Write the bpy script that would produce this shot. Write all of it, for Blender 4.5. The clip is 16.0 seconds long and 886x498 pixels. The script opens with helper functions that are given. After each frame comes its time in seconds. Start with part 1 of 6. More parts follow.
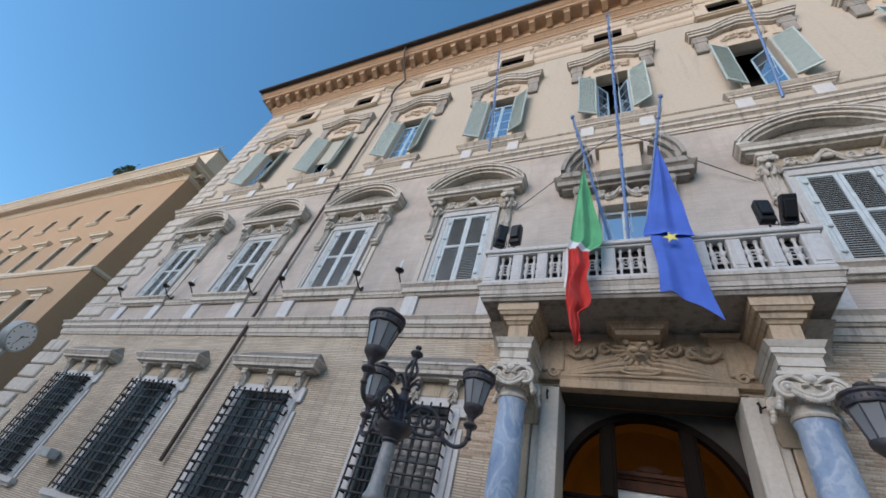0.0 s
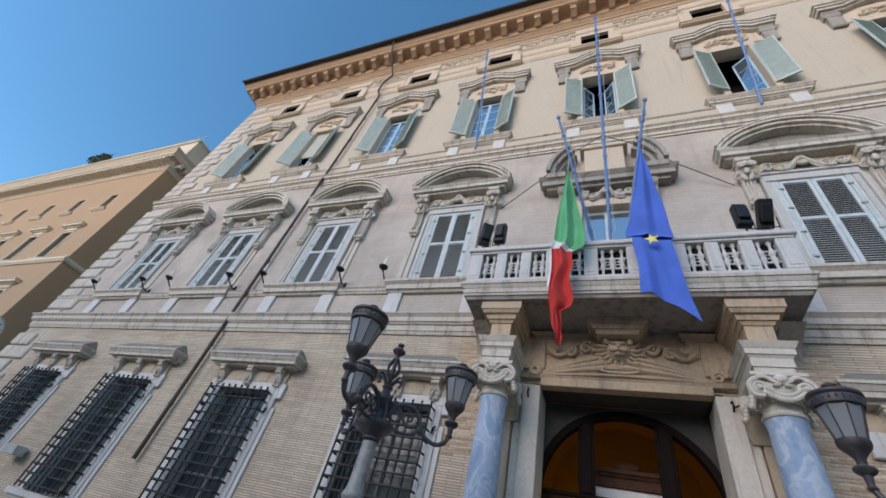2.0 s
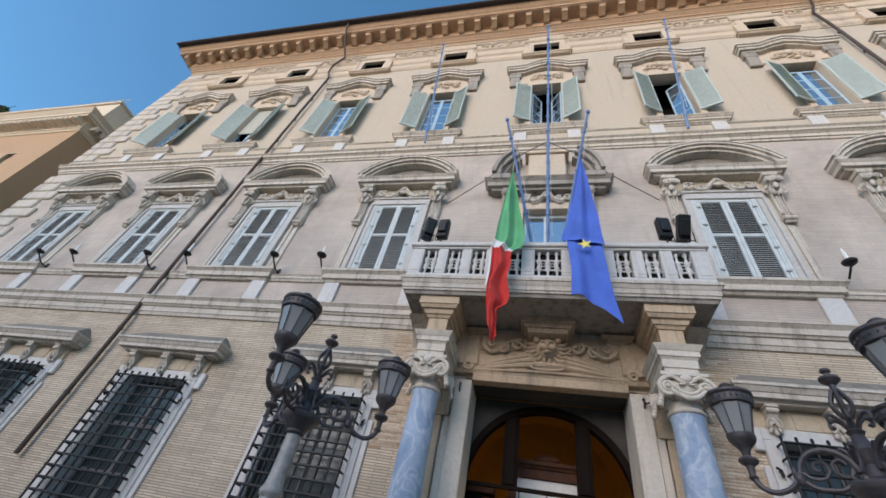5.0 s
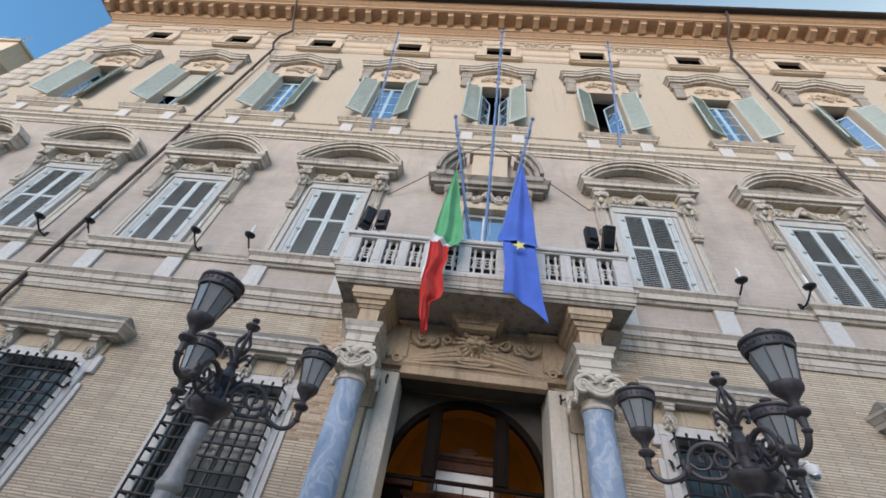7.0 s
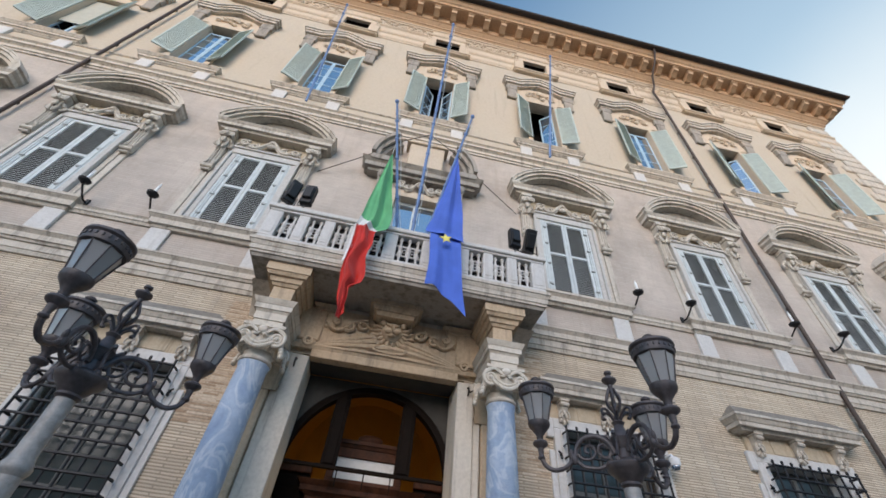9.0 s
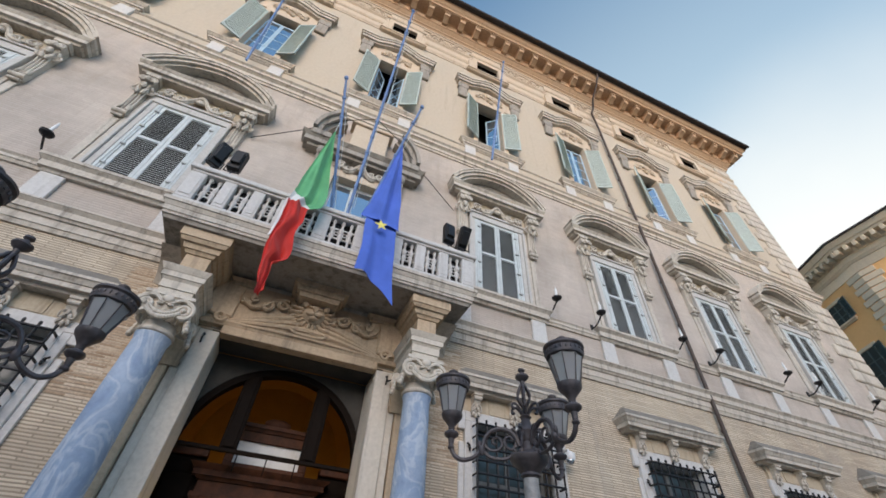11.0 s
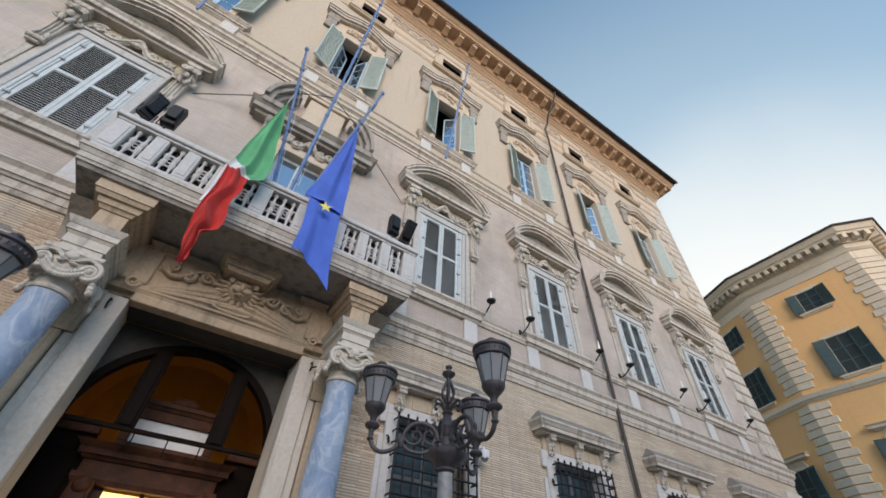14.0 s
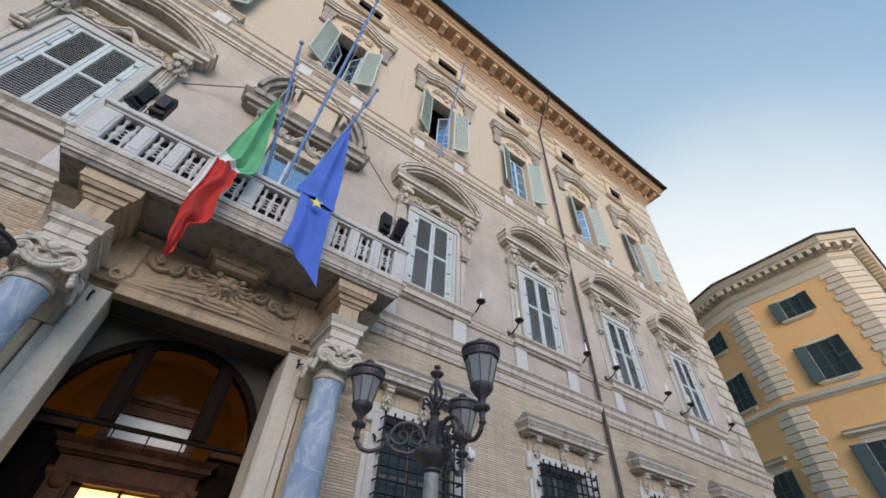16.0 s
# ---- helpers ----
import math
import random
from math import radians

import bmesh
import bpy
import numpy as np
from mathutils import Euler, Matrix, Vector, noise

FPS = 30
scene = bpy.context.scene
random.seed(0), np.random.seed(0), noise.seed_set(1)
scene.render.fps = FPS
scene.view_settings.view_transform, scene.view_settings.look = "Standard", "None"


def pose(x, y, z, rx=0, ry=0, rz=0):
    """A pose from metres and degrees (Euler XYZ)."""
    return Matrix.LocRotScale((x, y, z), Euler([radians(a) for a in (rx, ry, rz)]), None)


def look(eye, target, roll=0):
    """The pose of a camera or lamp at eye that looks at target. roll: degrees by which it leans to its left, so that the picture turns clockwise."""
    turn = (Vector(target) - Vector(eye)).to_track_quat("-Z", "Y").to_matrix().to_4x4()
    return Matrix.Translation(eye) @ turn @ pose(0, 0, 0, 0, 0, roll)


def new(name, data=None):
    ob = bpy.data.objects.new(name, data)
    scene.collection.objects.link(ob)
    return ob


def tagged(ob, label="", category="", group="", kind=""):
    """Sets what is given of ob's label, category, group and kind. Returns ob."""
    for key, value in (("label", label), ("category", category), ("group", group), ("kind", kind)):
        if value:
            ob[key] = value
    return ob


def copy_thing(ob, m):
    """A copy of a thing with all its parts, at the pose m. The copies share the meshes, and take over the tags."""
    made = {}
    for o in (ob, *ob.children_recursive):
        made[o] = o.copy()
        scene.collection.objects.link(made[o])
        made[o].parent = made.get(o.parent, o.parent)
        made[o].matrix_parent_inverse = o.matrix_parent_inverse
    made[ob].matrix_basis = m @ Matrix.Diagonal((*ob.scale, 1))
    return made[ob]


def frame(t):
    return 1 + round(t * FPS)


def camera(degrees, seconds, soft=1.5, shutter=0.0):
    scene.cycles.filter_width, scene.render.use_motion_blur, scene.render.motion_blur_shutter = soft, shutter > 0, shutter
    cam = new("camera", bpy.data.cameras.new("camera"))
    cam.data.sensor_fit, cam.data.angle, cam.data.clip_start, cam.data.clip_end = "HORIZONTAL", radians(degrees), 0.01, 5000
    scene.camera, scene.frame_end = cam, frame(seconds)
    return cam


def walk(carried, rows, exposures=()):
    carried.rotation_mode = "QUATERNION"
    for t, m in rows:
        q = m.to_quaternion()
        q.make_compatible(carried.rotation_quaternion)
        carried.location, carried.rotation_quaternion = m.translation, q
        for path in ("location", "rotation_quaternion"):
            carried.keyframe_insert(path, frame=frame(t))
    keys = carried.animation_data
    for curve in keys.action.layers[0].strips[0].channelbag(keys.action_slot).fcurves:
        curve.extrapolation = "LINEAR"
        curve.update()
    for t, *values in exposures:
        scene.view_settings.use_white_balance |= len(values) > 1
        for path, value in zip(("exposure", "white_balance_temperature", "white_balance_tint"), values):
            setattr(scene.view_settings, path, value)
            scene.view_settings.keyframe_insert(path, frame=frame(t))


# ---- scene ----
cam = camera(94.87, 16.0, soft=1.7)
ROWS = [
    (0.0, -0.132, -8.711, 1.601, 132.47, -13.25, 20.52),
    (0.5, -0.129, -8.712, 1.609, 132.39, -13.09, 20.26),
    (1.0, -0.128, -8.714, 1.612, 132.43, -12.97, 19.72),
    (1.5, -0.130, -8.712, 1.621, 132.41, -12.76, 19.16),
    (2.0, -0.132, -8.706, 1.629, 132.55, -12.57, 18.20),
    (2.5, -0.133, -8.706, 1.629, 132.65, -12.29, 17.27),
    (3.0, -0.134, -8.702, 1.632, 132.82, -11.97, 15.97),
    (3.5, -0.129, -8.697, 1.639, 132.95, -11.56, 14.69),
    (6.0, -0.143, -8.596, 1.663, 133.87, -8.66, 5.11),
    (6.5, -0.145, -8.574, 1.657, 134.12, -8.04, 2.64),
    (7.0, -0.137, -8.560, 1.655, 134.18, -7.19, -0.07),
    (7.5, -0.135, -8.539, 1.653, 134.26, -6.48, -2.69),
    (8.0, -0.123, -8.514, 1.652, 134.28, -5.74, -5.76),
    (8.5, -0.113, -8.497, 1.653, 134.27, -5.17, -8.60),
    (9.0, -0.103, -8.478, 1.660, 134.16, -4.58, -11.81),
    (11.5, -0.102, -8.415, 1.639, 133.79, -2.54, -25.73),
    (12.0, -0.096, -8.407, 1.639, 133.74, -2.36, -28.13),
    (12.5, -0.101, -8.405, 1.638, 133.64, -2.19, -29.97),
    (13.0, -0.099, -8.402, 1.635, 133.64, -2.20, -31.65),
    (13.5, -0.103, -8.400, 1.635, 133.63, -2.24, -32.85),
    (14.0, -0.104, -8.395, 1.635, 133.63, -2.32, -33.93),
    (14.5, -0.106, -8.385, 1.640, 133.62, -2.34, -34.66),
    (15.0, -0.107, -8.376, 1.646, 133.63, -2.39, -35.26),
    (15.5, -0.107, -8.377, 1.650, 133.61, -2.40, -35.55),
    (16.0, -0.109, -8.376, 1.657, 133.59, -2.45, -35.89),
]
walk(cam, [(t, pose(x, y, z, rx, ry, rz)) for t, x, y, z, rx, ry, rz in ROWS], exposures=[(0.0, 0.58, 6050, 16), (3.5, 0.64, 6150, 16), (7.0, 0.78, 6350, 16), (9.0, 0.78, 6400, 16), (12.0, 0.72, 6520, 16), (16.0, 0.64, 6350, 16)])

# world, sun
SUN_AZ, SUN_EL = 200.0, 23.0
world = bpy.data.worlds.new("sky")
world.use_nodes = True
scene.world = world
wn = world.node_tree
sky = wn.nodes.new("ShaderNodeTexSky")
sky.sky_type = "NISHITA"
sky.sun_disc = False
sky.sun_elevation = radians(SUN_EL)
sky.sun_rotation = radians(SUN_AZ)
sky.dust_density = 0.35
sky.ozone_density = 2.5
hue = wn.nodes.new("ShaderNodeHueSaturation")
hue.inputs["Saturation"].default_value = 1.15
hue.inputs["Hue"].default_value = 0.484
wn.links.new(sky.outputs[0], hue.inputs["Color"])
# a thin bright veil of haze that thickens smoothly towards the east
tc = wn.nodes.new("ShaderNodeTexCoord")
dot = wn.nodes.new("ShaderNodeVectorMath")
dot.operation = "DOT_PRODUCT"
ha, he = radians(60), radians(12)
dot.inputs[1].default_value = (math.sin(ha) * math.cos(he), math.cos(ha) * math.cos(he), math.sin(he))
wn.links.new(tc.outputs["Generated"], dot.inputs[0])
veil = wn.nodes.new("ShaderNodeMapRange")
veil.interpolation_type = "SMOOTHSTEP"
for sock, v in zip(("From Min", "From Max", "To Min", "To Max"), (0.22, 0.98, 0.0, 0.80)):
    veil.inputs[sock].default_value = v
wn.links.new(dot.outputs["Value"], veil.inputs["Value"])
blend = wn.nodes.new("ShaderNodeMix")
blend.data_type = "RGBA"
# a bright bank of thin cloud low in the east, uneven at its edge
bank_dir = wn.nodes.new("ShaderNodeVectorMath")
bank_dir.operation = "DOT_PRODUCT"
ba, be = radians(74), radians(16)
bank_dir.inputs[1].default_value = (math.sin(ba) * math.cos(be), math.cos(ba) * math.cos(be), math.sin(be))
wn.links.new(tc.outputs["Generated"], bank_dir.inputs[0])
wisp = wn.nodes.new("ShaderNodeTexNoise")
wisp.inputs["Scale"].default_value, wisp.inputs["Detail"].default_value = 3.2, 5.0
wn.links.new(tc.outputs["Generated"], wisp.inputs["Vector"])
ragged = wn.nodes.new("ShaderNodeMath")
ragged.operation = "MULTIPLY_ADD"
ragged.inputs[1].default_value = 0.06
wn.links.new(wisp.outputs["Fac"], ragged.inputs[0])
wn.links.new(bank_dir.outputs["Value"], ragged.inputs[2])
bank = wn.nodes.new("ShaderNodeMapRange")
bank.interpolation_type = "SMOOTHSTEP"
for sock, v in zip(("From Min", "From Max", "To Min", "To Max"), (0.80, 1.04, 0.0, 0.97)):
    bank.inputs[sock].default_value = v
wn.links.new(ragged.outputs[0], bank.inputs["Value"])
bright = wn.nodes.new("ShaderNodeMix")
bright.data_type = "RGBA"
wn.links.new(veil.outputs["Result"], blend.inputs[0])
wn.links.new(bank.outputs["Result"], bright.inputs[0])
wn.links.new(hue.outputs[0], blend.inputs[6])
blend.inputs[7].default_value = (2.75, 3.55, 3.75, 1)
wn.links.new(blend.outputs[2], bright.inputs[6])
bright.inputs[7].default_value = (4.4, 4.5, 4.1, 1)
wn.links.new(bright.outputs[2], wn.nodes["Background"].inputs[0])
wn.nodes["Background"].inputs[1].default_value = 0.15
sun_data = bpy.data.lights.new("sun", "SUN")
sun_data.energy, sun_data.angle, sun_data.color = 1.42, radians(44), (1.0, 0.845, 0.675)
sun = new("sun", sun_data)
sa, se = radians(SUN_AZ), radians(SUN_EL)
sun.matrix_world = look((60 * math.sin(sa) * math.cos(se), 60 * math.cos(sa) * math.cos(se), 60 * math.sin(se)), (0, 0, 6))


# materials
def material(name, base, rough=0.8, metal=0.0, spec=0.4):
    m = bpy.data.materials.new(name)
    m.use_nodes = True
    b = m.node_tree.nodes["Principled BSDF"]
    b.inputs["Base Color"].default_value = (*base, 1)
    b.inputs["Roughness"].default_value = rough
    b.inputs["Metallic"].default_value = metal
    b.inputs["Specular IOR Level"].default_value = spec
    return m, m.node_tree, b


def ramp(nt, stops):
    r = nt.nodes.new("ShaderNodeValToRGB")
    while len(r.color_ramp.elements) < len(stops):
        r.color_ramp.elements.new(0.5)
    for e, (p, c) in zip(r.color_ramp.elements, stops):
        e.position, e.color = p, (*c, 1)
    return r


def world_coords(nt, scale=(1, 1, 1)):
    g = nt.nodes.new("ShaderNodeNewGeometry")
    mp = nt.nodes.new("ShaderNodeMapping")
    mp.inputs["Scale"].default_value = scale
    nt.links.new(g.outputs["Position"], mp.inputs[0])
    return mp.outputs[0]


def noise_tex(nt, vec, scale, detail=6, rough=0.6):
    n = nt.nodes.new("ShaderNodeTexNoise")
    n.inputs["Scale"].default_value, n.inputs["Detail"].default_value, n.inputs["Roughness"].default_value = scale, detail, rough
    nt.links.new(vec, n.inputs["Vector"])
    return n.outputs["Fac"]


def mix(nt, fac, a, b, mode="MIX"):
    n = nt.nodes.new("ShaderNodeMix")
    n.data_type, n.blend_type = "RGBA", mode
    for sock, v in ((n.inputs[0], fac), (n.inputs[6], a), (n.inputs[7], b)):
        if hasattr(v, "links"):
            nt.links.new(v, sock)
        else:
            sock.default_value = v if isinstance(v, float) else (*v, 1)
    return n.outputs[2]


def bump(nt, b, height, strength=0.3, distance=0.02):
    n = nt.nodes.new("ShaderNodeBump")
    n.inputs["Strength"].default_value, n.inputs["Distance"].default_value = strength, distance
    nt.links.new(height, n.inputs["Height"])
    nt.links.new(n.outputs[0], b.inputs["Normal"])


def stone(name, light, dark, stain, rough=0.75, streak=0.5, scale=1.0, stain_at=0.56):
    """Weathered stone or plaster: grain, blotches, and rain streaks that run down."""
    m, nt, b = material(name, light, rough)
    v = world_coords(nt)
    fine = noise_tex(nt, v, 14 * scale, 8, 0.7)
    big = noise_tex(nt, v, 0.9 * scale, 5, 0.6)
    r1 = ramp(nt, [(0.32, dark), (0.62, light)])
    nt.links.new(fine, r1.inputs[0])
    r2 = ramp(nt, [(0.42, (0, 0, 0)), (0.68, (1, 1, 1))])
    nt.links.new(big, r2.inputs[0])
    c = mix(nt, 0.5, r1.outputs[0], light)
    c = mix(nt, r2.outputs[0], c, r1.outputs[0])
    drip = noise_tex(nt, world_coords(nt, (3.2, 3.2, 0.28)), 1.6 * scale, 7, 0.65)
    r3 = ramp(nt, [(stain_at, (0, 0, 0)), (stain_at + 0.16, (streak, streak, streak))])
    nt.links.new(drip, r3.inputs[0])
    c = mix(nt, r3.outputs[0], c, stain)
    nt.links.new(c, b.inputs["Base Color"])
    bump(nt, b, fine, 0.35, 0.012)
    return m


def brickwork(name, c1, c2, mortar, row=0.062, width=0.27, mortar_size=0.012, tint=(0.5, 0.5, 0.5), stain=(0.3, 0.27, 0.24), amount=0.35, waver=0.004):
    """Thin pale bricks: courses on the wall's own plane, with blotches and streaks."""
    m, nt, b = material(name, c1, 0.85)
    g = nt.nodes.new("ShaderNodeNewGeometry")
    sep = nt.nodes.new("ShaderNodeSeparateXYZ")
    nt.links.new(g.outputs["Position"], sep.inputs[0])
    add = nt.nodes.new("ShaderNodeMath")
    nt.links.new(sep.outputs[0], add.inputs[0])
    nt.links.new(sep.outputs[1], add.inputs[1])
    com = nt.nodes.new("ShaderNodeCombineXYZ")
    nt.links.new(add.outputs[0], com.inputs[0])
    # courses waver a little, as hand-laid ones do
    sway = nt.nodes.new("ShaderNodeMath")
    sway.operation = "MULTIPLY_ADD"
    sway.inputs[1].default_value = waver * 2
    nt.links.new(noise_tex(nt, world_coords(nt), 2.6, 3, 0.55), sway.inputs[0])
    nt.links.new(sep.outputs[2], sway.inputs[2])
    nt.links.new(sway.outputs[0], com.inputs[1])
    bt = nt.nodes.new("ShaderNodeTexBrick")
    bt.inputs["Scale"].default_value = 1.0
    bt.inputs["Brick Width"].default_value, bt.inputs["Row Height"].default_value = width, row
    bt.inputs["Mortar Size"].default_value, bt.inputs["Mortar Smooth"].default_value = mortar_size, 0.4
    bt.inputs["Color1"].default_value, bt.inputs["Color2"].default_value, bt.inputs["Mortar"].default_value = (*c1, 1), (*c2, 1), (*mortar, 1)
    nt.links.new(com.outputs[0], bt.inputs["Vector"])
    v = world_coords(nt)
    big = noise_tex(nt, v, 0.55, 6, 0.65)
    r2 = ramp(nt, [(0.32, tuple(0.72 * x for x in tint)), (0.7, tuple(1.25 * x for x in tint))])
    nt.links.new(big, r2.inputs[0])
    c = mix(nt, 0.75, bt.outputs["Color"], r2.outputs[0], "OVERLAY")
    drip = noise_tex(nt, world_coords(nt, (2.4, 2.4, 0.3)), 1.3, 7, 0.65)
    r3 = ramp(nt, [(0.52, (0, 0, 0)), (0.72, (amount, amount, amount))])
    nt.links.new(drip, r3.inputs[0])
    c = mix(nt, r3.outputs[0], c, stain)
    nt.links.new(c, b.inputs["Base Color"])
    fine = noise_tex(nt, v, 30, 4, 0.6)
    sub = nt.nodes.new("ShaderNodeMath")
    sub.operation = "MULTIPLY_ADD"
    nt.links.new(bt.outputs["Fac"], sub.inputs[0])
    sub.inputs[1].default_value = -1.0
    nt.links.new(fine, sub.inputs[2])
    bump(nt, b, sub.outputs[0], 0.5, 0.01)
    return m


def painted(name, base, rough=0.5, metal=0.0, vary=0.25, spec=0.4, scale=6.0):
    m, nt, b = material(name, base, rough, metal, spec)
    f = noise_tex(nt, world_coords(nt), scale, 7, 0.65)
    r = ramp(nt, [(0.3, tuple(x * (1 - vary) for x in base)), (0.7, tuple(min(1, x * (1 + vary)) for x in base))])
    nt.links.new(f, r.inputs[0])
    nt.links.new(r.outputs[0], b.inputs["Base Color"])
    rr = ramp(nt, [(0.3, (rough * 0.8,) * 3), (0.7, (min(1, rough * 1.25),) * 3)])
    nt.links.new(f, rr.inputs[0])
    nt.links.new(rr.outputs[0], b.inputs["Roughness"])
    bump(nt, b, noise_tex(nt, world_coords(nt), scale * 6, 4, 0.6), 0.15, 0.004)
    return m


BRICK_LOW = brickwork("pale_brick", (0.66, 0.56, 0.425), (0.50, 0.415, 0.31), (0.32, 0.26, 0.195), 0.054, 0.62, 0.014, amount=0.45, waver=0.012)
BRICK_MID = brickwork("washed_brick", (0.52, 0.455, 0.395), (0.475, 0.41, 0.355), (0.455, 0.39, 0.335), 0.068, 0.5, 0.014, amount=0.65, stain=(0.38, 0.32, 0.265))
STUCCO = stone("warm_stucco", (0.515, 0.45, 0.36), (0.43, 0.37, 0.29), (0.33, 0.28, 0.215), 0.9, 0.45, 0.6)
TRAV = stone("travertine", (0.58, 0.525, 0.45), (0.38, 0.34, 0.285), (0.20, 0.172, 0.14), 0.75, 0.65, 1.0, 0.51)
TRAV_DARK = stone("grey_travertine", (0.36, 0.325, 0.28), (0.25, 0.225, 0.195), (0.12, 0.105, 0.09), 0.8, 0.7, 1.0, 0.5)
GREY_STONE = stone("grey_marble", (0.53, 0.51, 0.48), (0.40, 0.38, 0.35), (0.29, 0.265, 0.235), 0.7, 0.55)
TRAV_WHITE = stone("white_marble", (0.60, 0.585, 0.56), (0.46, 0.445, 0.425), (0.36, 0.34, 0.32), 0.6, 0.5)
CORNICE = stone("ochre_stone", (0.52, 0.36, 0.23), (0.38, 0.255, 0.155), (0.20, 0.145, 0.10), 0.8, 0.55)
JAMB = stone("jamb_travertine", (0.66, 0.60, 0.51), (0.50, 0.45, 0.375), (0.22, 0.19, 0.155), 0.75, 0.6, 1.0, 0.55)
TAN = stone("tan_stone", (0.50, 0.42, 0.31), (0.38, 0.31, 0.22), (0.22, 0.175, 0.12), 0.8, 0.6, 1.0, 0.53)
TRAV_DARKEST = stone("sooty_travertine", (0.25, 0.225, 0.19), (0.17, 0.15, 0.125), (0.08, 0.07, 0.06), 0.85, 0.6, 1.0, 0.5)
FRIEZE = stone("frieze_stone", (0.60, 0.50, 0.385), (0.47, 0.37, 0.27), (0.32, 0.24, 0.16), 0.8, 0.5)
PORTAL = stone("portal_stone", (0.55, 0.42, 0.285), (0.38, 0.285, 0.19), (0.19, 0.155, 0.12), 0.75, 0.65, 1.0, 0.53)
PEACH = stone("peach_render", (0.45, 0.305, 0.185), (0.41, 0.275, 0.165), (0.40, 0.26, 0.15), 0.9, 0.3, 0.5)
YELLOW = stone("yellow_render", (0.86, 0.51, 0.225), (0.79, 0.46, 0.195), (0.68, 0.38, 0.135), 0.9, 0.3, 0.5)
CREAM = stone("cream_stone", (0.70, 0.60, 0.46), (0.55, 0.46, 0.345), (0.33, 0.29, 0.23), 0.8, 0.4)
IRON = painted("lamp_iron", (0.062, 0.055, 0.059), 0.5, 0.15, 0.45, 0.5, 12)
GRILLE = painted("grille_iron", (0.012, 0.012, 0.014), 0.55, 0.1, 0.4)
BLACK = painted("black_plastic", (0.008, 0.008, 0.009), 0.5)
PIPE = painted("brown_pipe", (0.060, 0.042, 0.034), 0.5, 0.2)
SHUTTER_FRAME = painted("pale_shutter_paint", (0.52, 0.56, 0.56), 0.55, 0, 0.12)
SLATS = painted("grey_slat_paint", (0.42, 0.44, 0.43), 0.6, 0, 0.2)
GREEN_SHUTTER = painted("sage_shutter_paint", (0.45, 0.52, 0.49), 0.6, 0, 0.12)
DARK_SHUTTER = painted("dark_green_shutter_paint", (0.055, 0.085, 0.085), 0.55, 0, 0.25)
# blue of the reflected sky is put into the casement frames' colour
SKY_TINT_FRAME = painted("pale_blue_paint", (0.40, 0.56, 0.68), 0.5, 0, 0.12)
POST_GREY = painted("grey_post_paint", (0.27, 0.27, 0.265), 0.5, 0.1, 0.35, 0.4, 9)
BLIND = painted("canvas_blind", (0.42, 0.42, 0.36), 0.8, 0, 0.1)
WOOD = painted("dark_wood", (0.085, 0.034, 0.018), 0.6, 0, 0.5, 0.2, 5)
WOOD_AND_VOID = painted("black_wood", (0.012, 0.008, 0.006), 0.8, 0, 0.4, 0.1)
OCHRE = painted("ochre_plaster", (0.34, 0.185, 0.04), 0.9, 0, 0.12, 0.1, 1.5)
GREY_FRAME = painted("grey_frame_paint", (0.13, 0.135, 0.13), 0.6, 0, 0.2)
ROOF = painted("roof_tile", (0.045, 0.038, 0.036), 0.8, 0, 0.4)
POLE = painted("blue_pole_paint", (0.13, 0.22, 0.42), 0.4, 0.1, 0.15)
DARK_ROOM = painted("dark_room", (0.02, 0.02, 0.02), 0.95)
GROUND = stone("paving", (0.17, 0.16, 0.145), (0.12, 0.113, 0.104), (0.08, 0.077, 0.072), 0.7, 0.3)
WHITE_PLASTIC = painted("white_plastic", (0.75, 0.75, 0.75), 0.4, 0, 0.05)
LEAF = painted("leaves", (0.05, 0.08, 0.03), 0.7, 0, 0.4)


def cloth(name, base):
    m, nt, b = material(name, base, 0.75, 0, 0.25)
    b.inputs["Sheen Weight"].default_value = 0.08
    w = nt.nodes.new("ShaderNodeTexNoise")
    w.inputs["Scale"].default_value = 220
    nt.links.new(world_coords(nt), w.inputs["Vector"])
    bump(nt, b, w.outputs["Fac"], 0.1, 0.002)
    f = noise_tex(nt, world_coords(nt), 2.5, 4, 0.5)
    r = ramp(nt, [(0.3, tuple(x * 0.88 for x in base)), (0.7, tuple(min(1, x * 1.1) for x in base))])
    nt.links.new(f, r.inputs[0])
    nt.links.new(r.outputs[0], b.inputs["Base Color"])
    return m


FLAG_GREEN = cloth("green_cloth", (0.13, 0.43, 0.20))
FLAG_WHITE = cloth("white_cloth", (0.78, 0.78, 0.76))
FLAG_RED = cloth("red_cloth", (0.56, 0.04, 0.03))
FLAG_BLUE = cloth("blue_cloth", (0.075, 0.15, 0.55))
FLAG_YELLOW = cloth("yellow_cloth", (0.80, 0.70, 0.18))


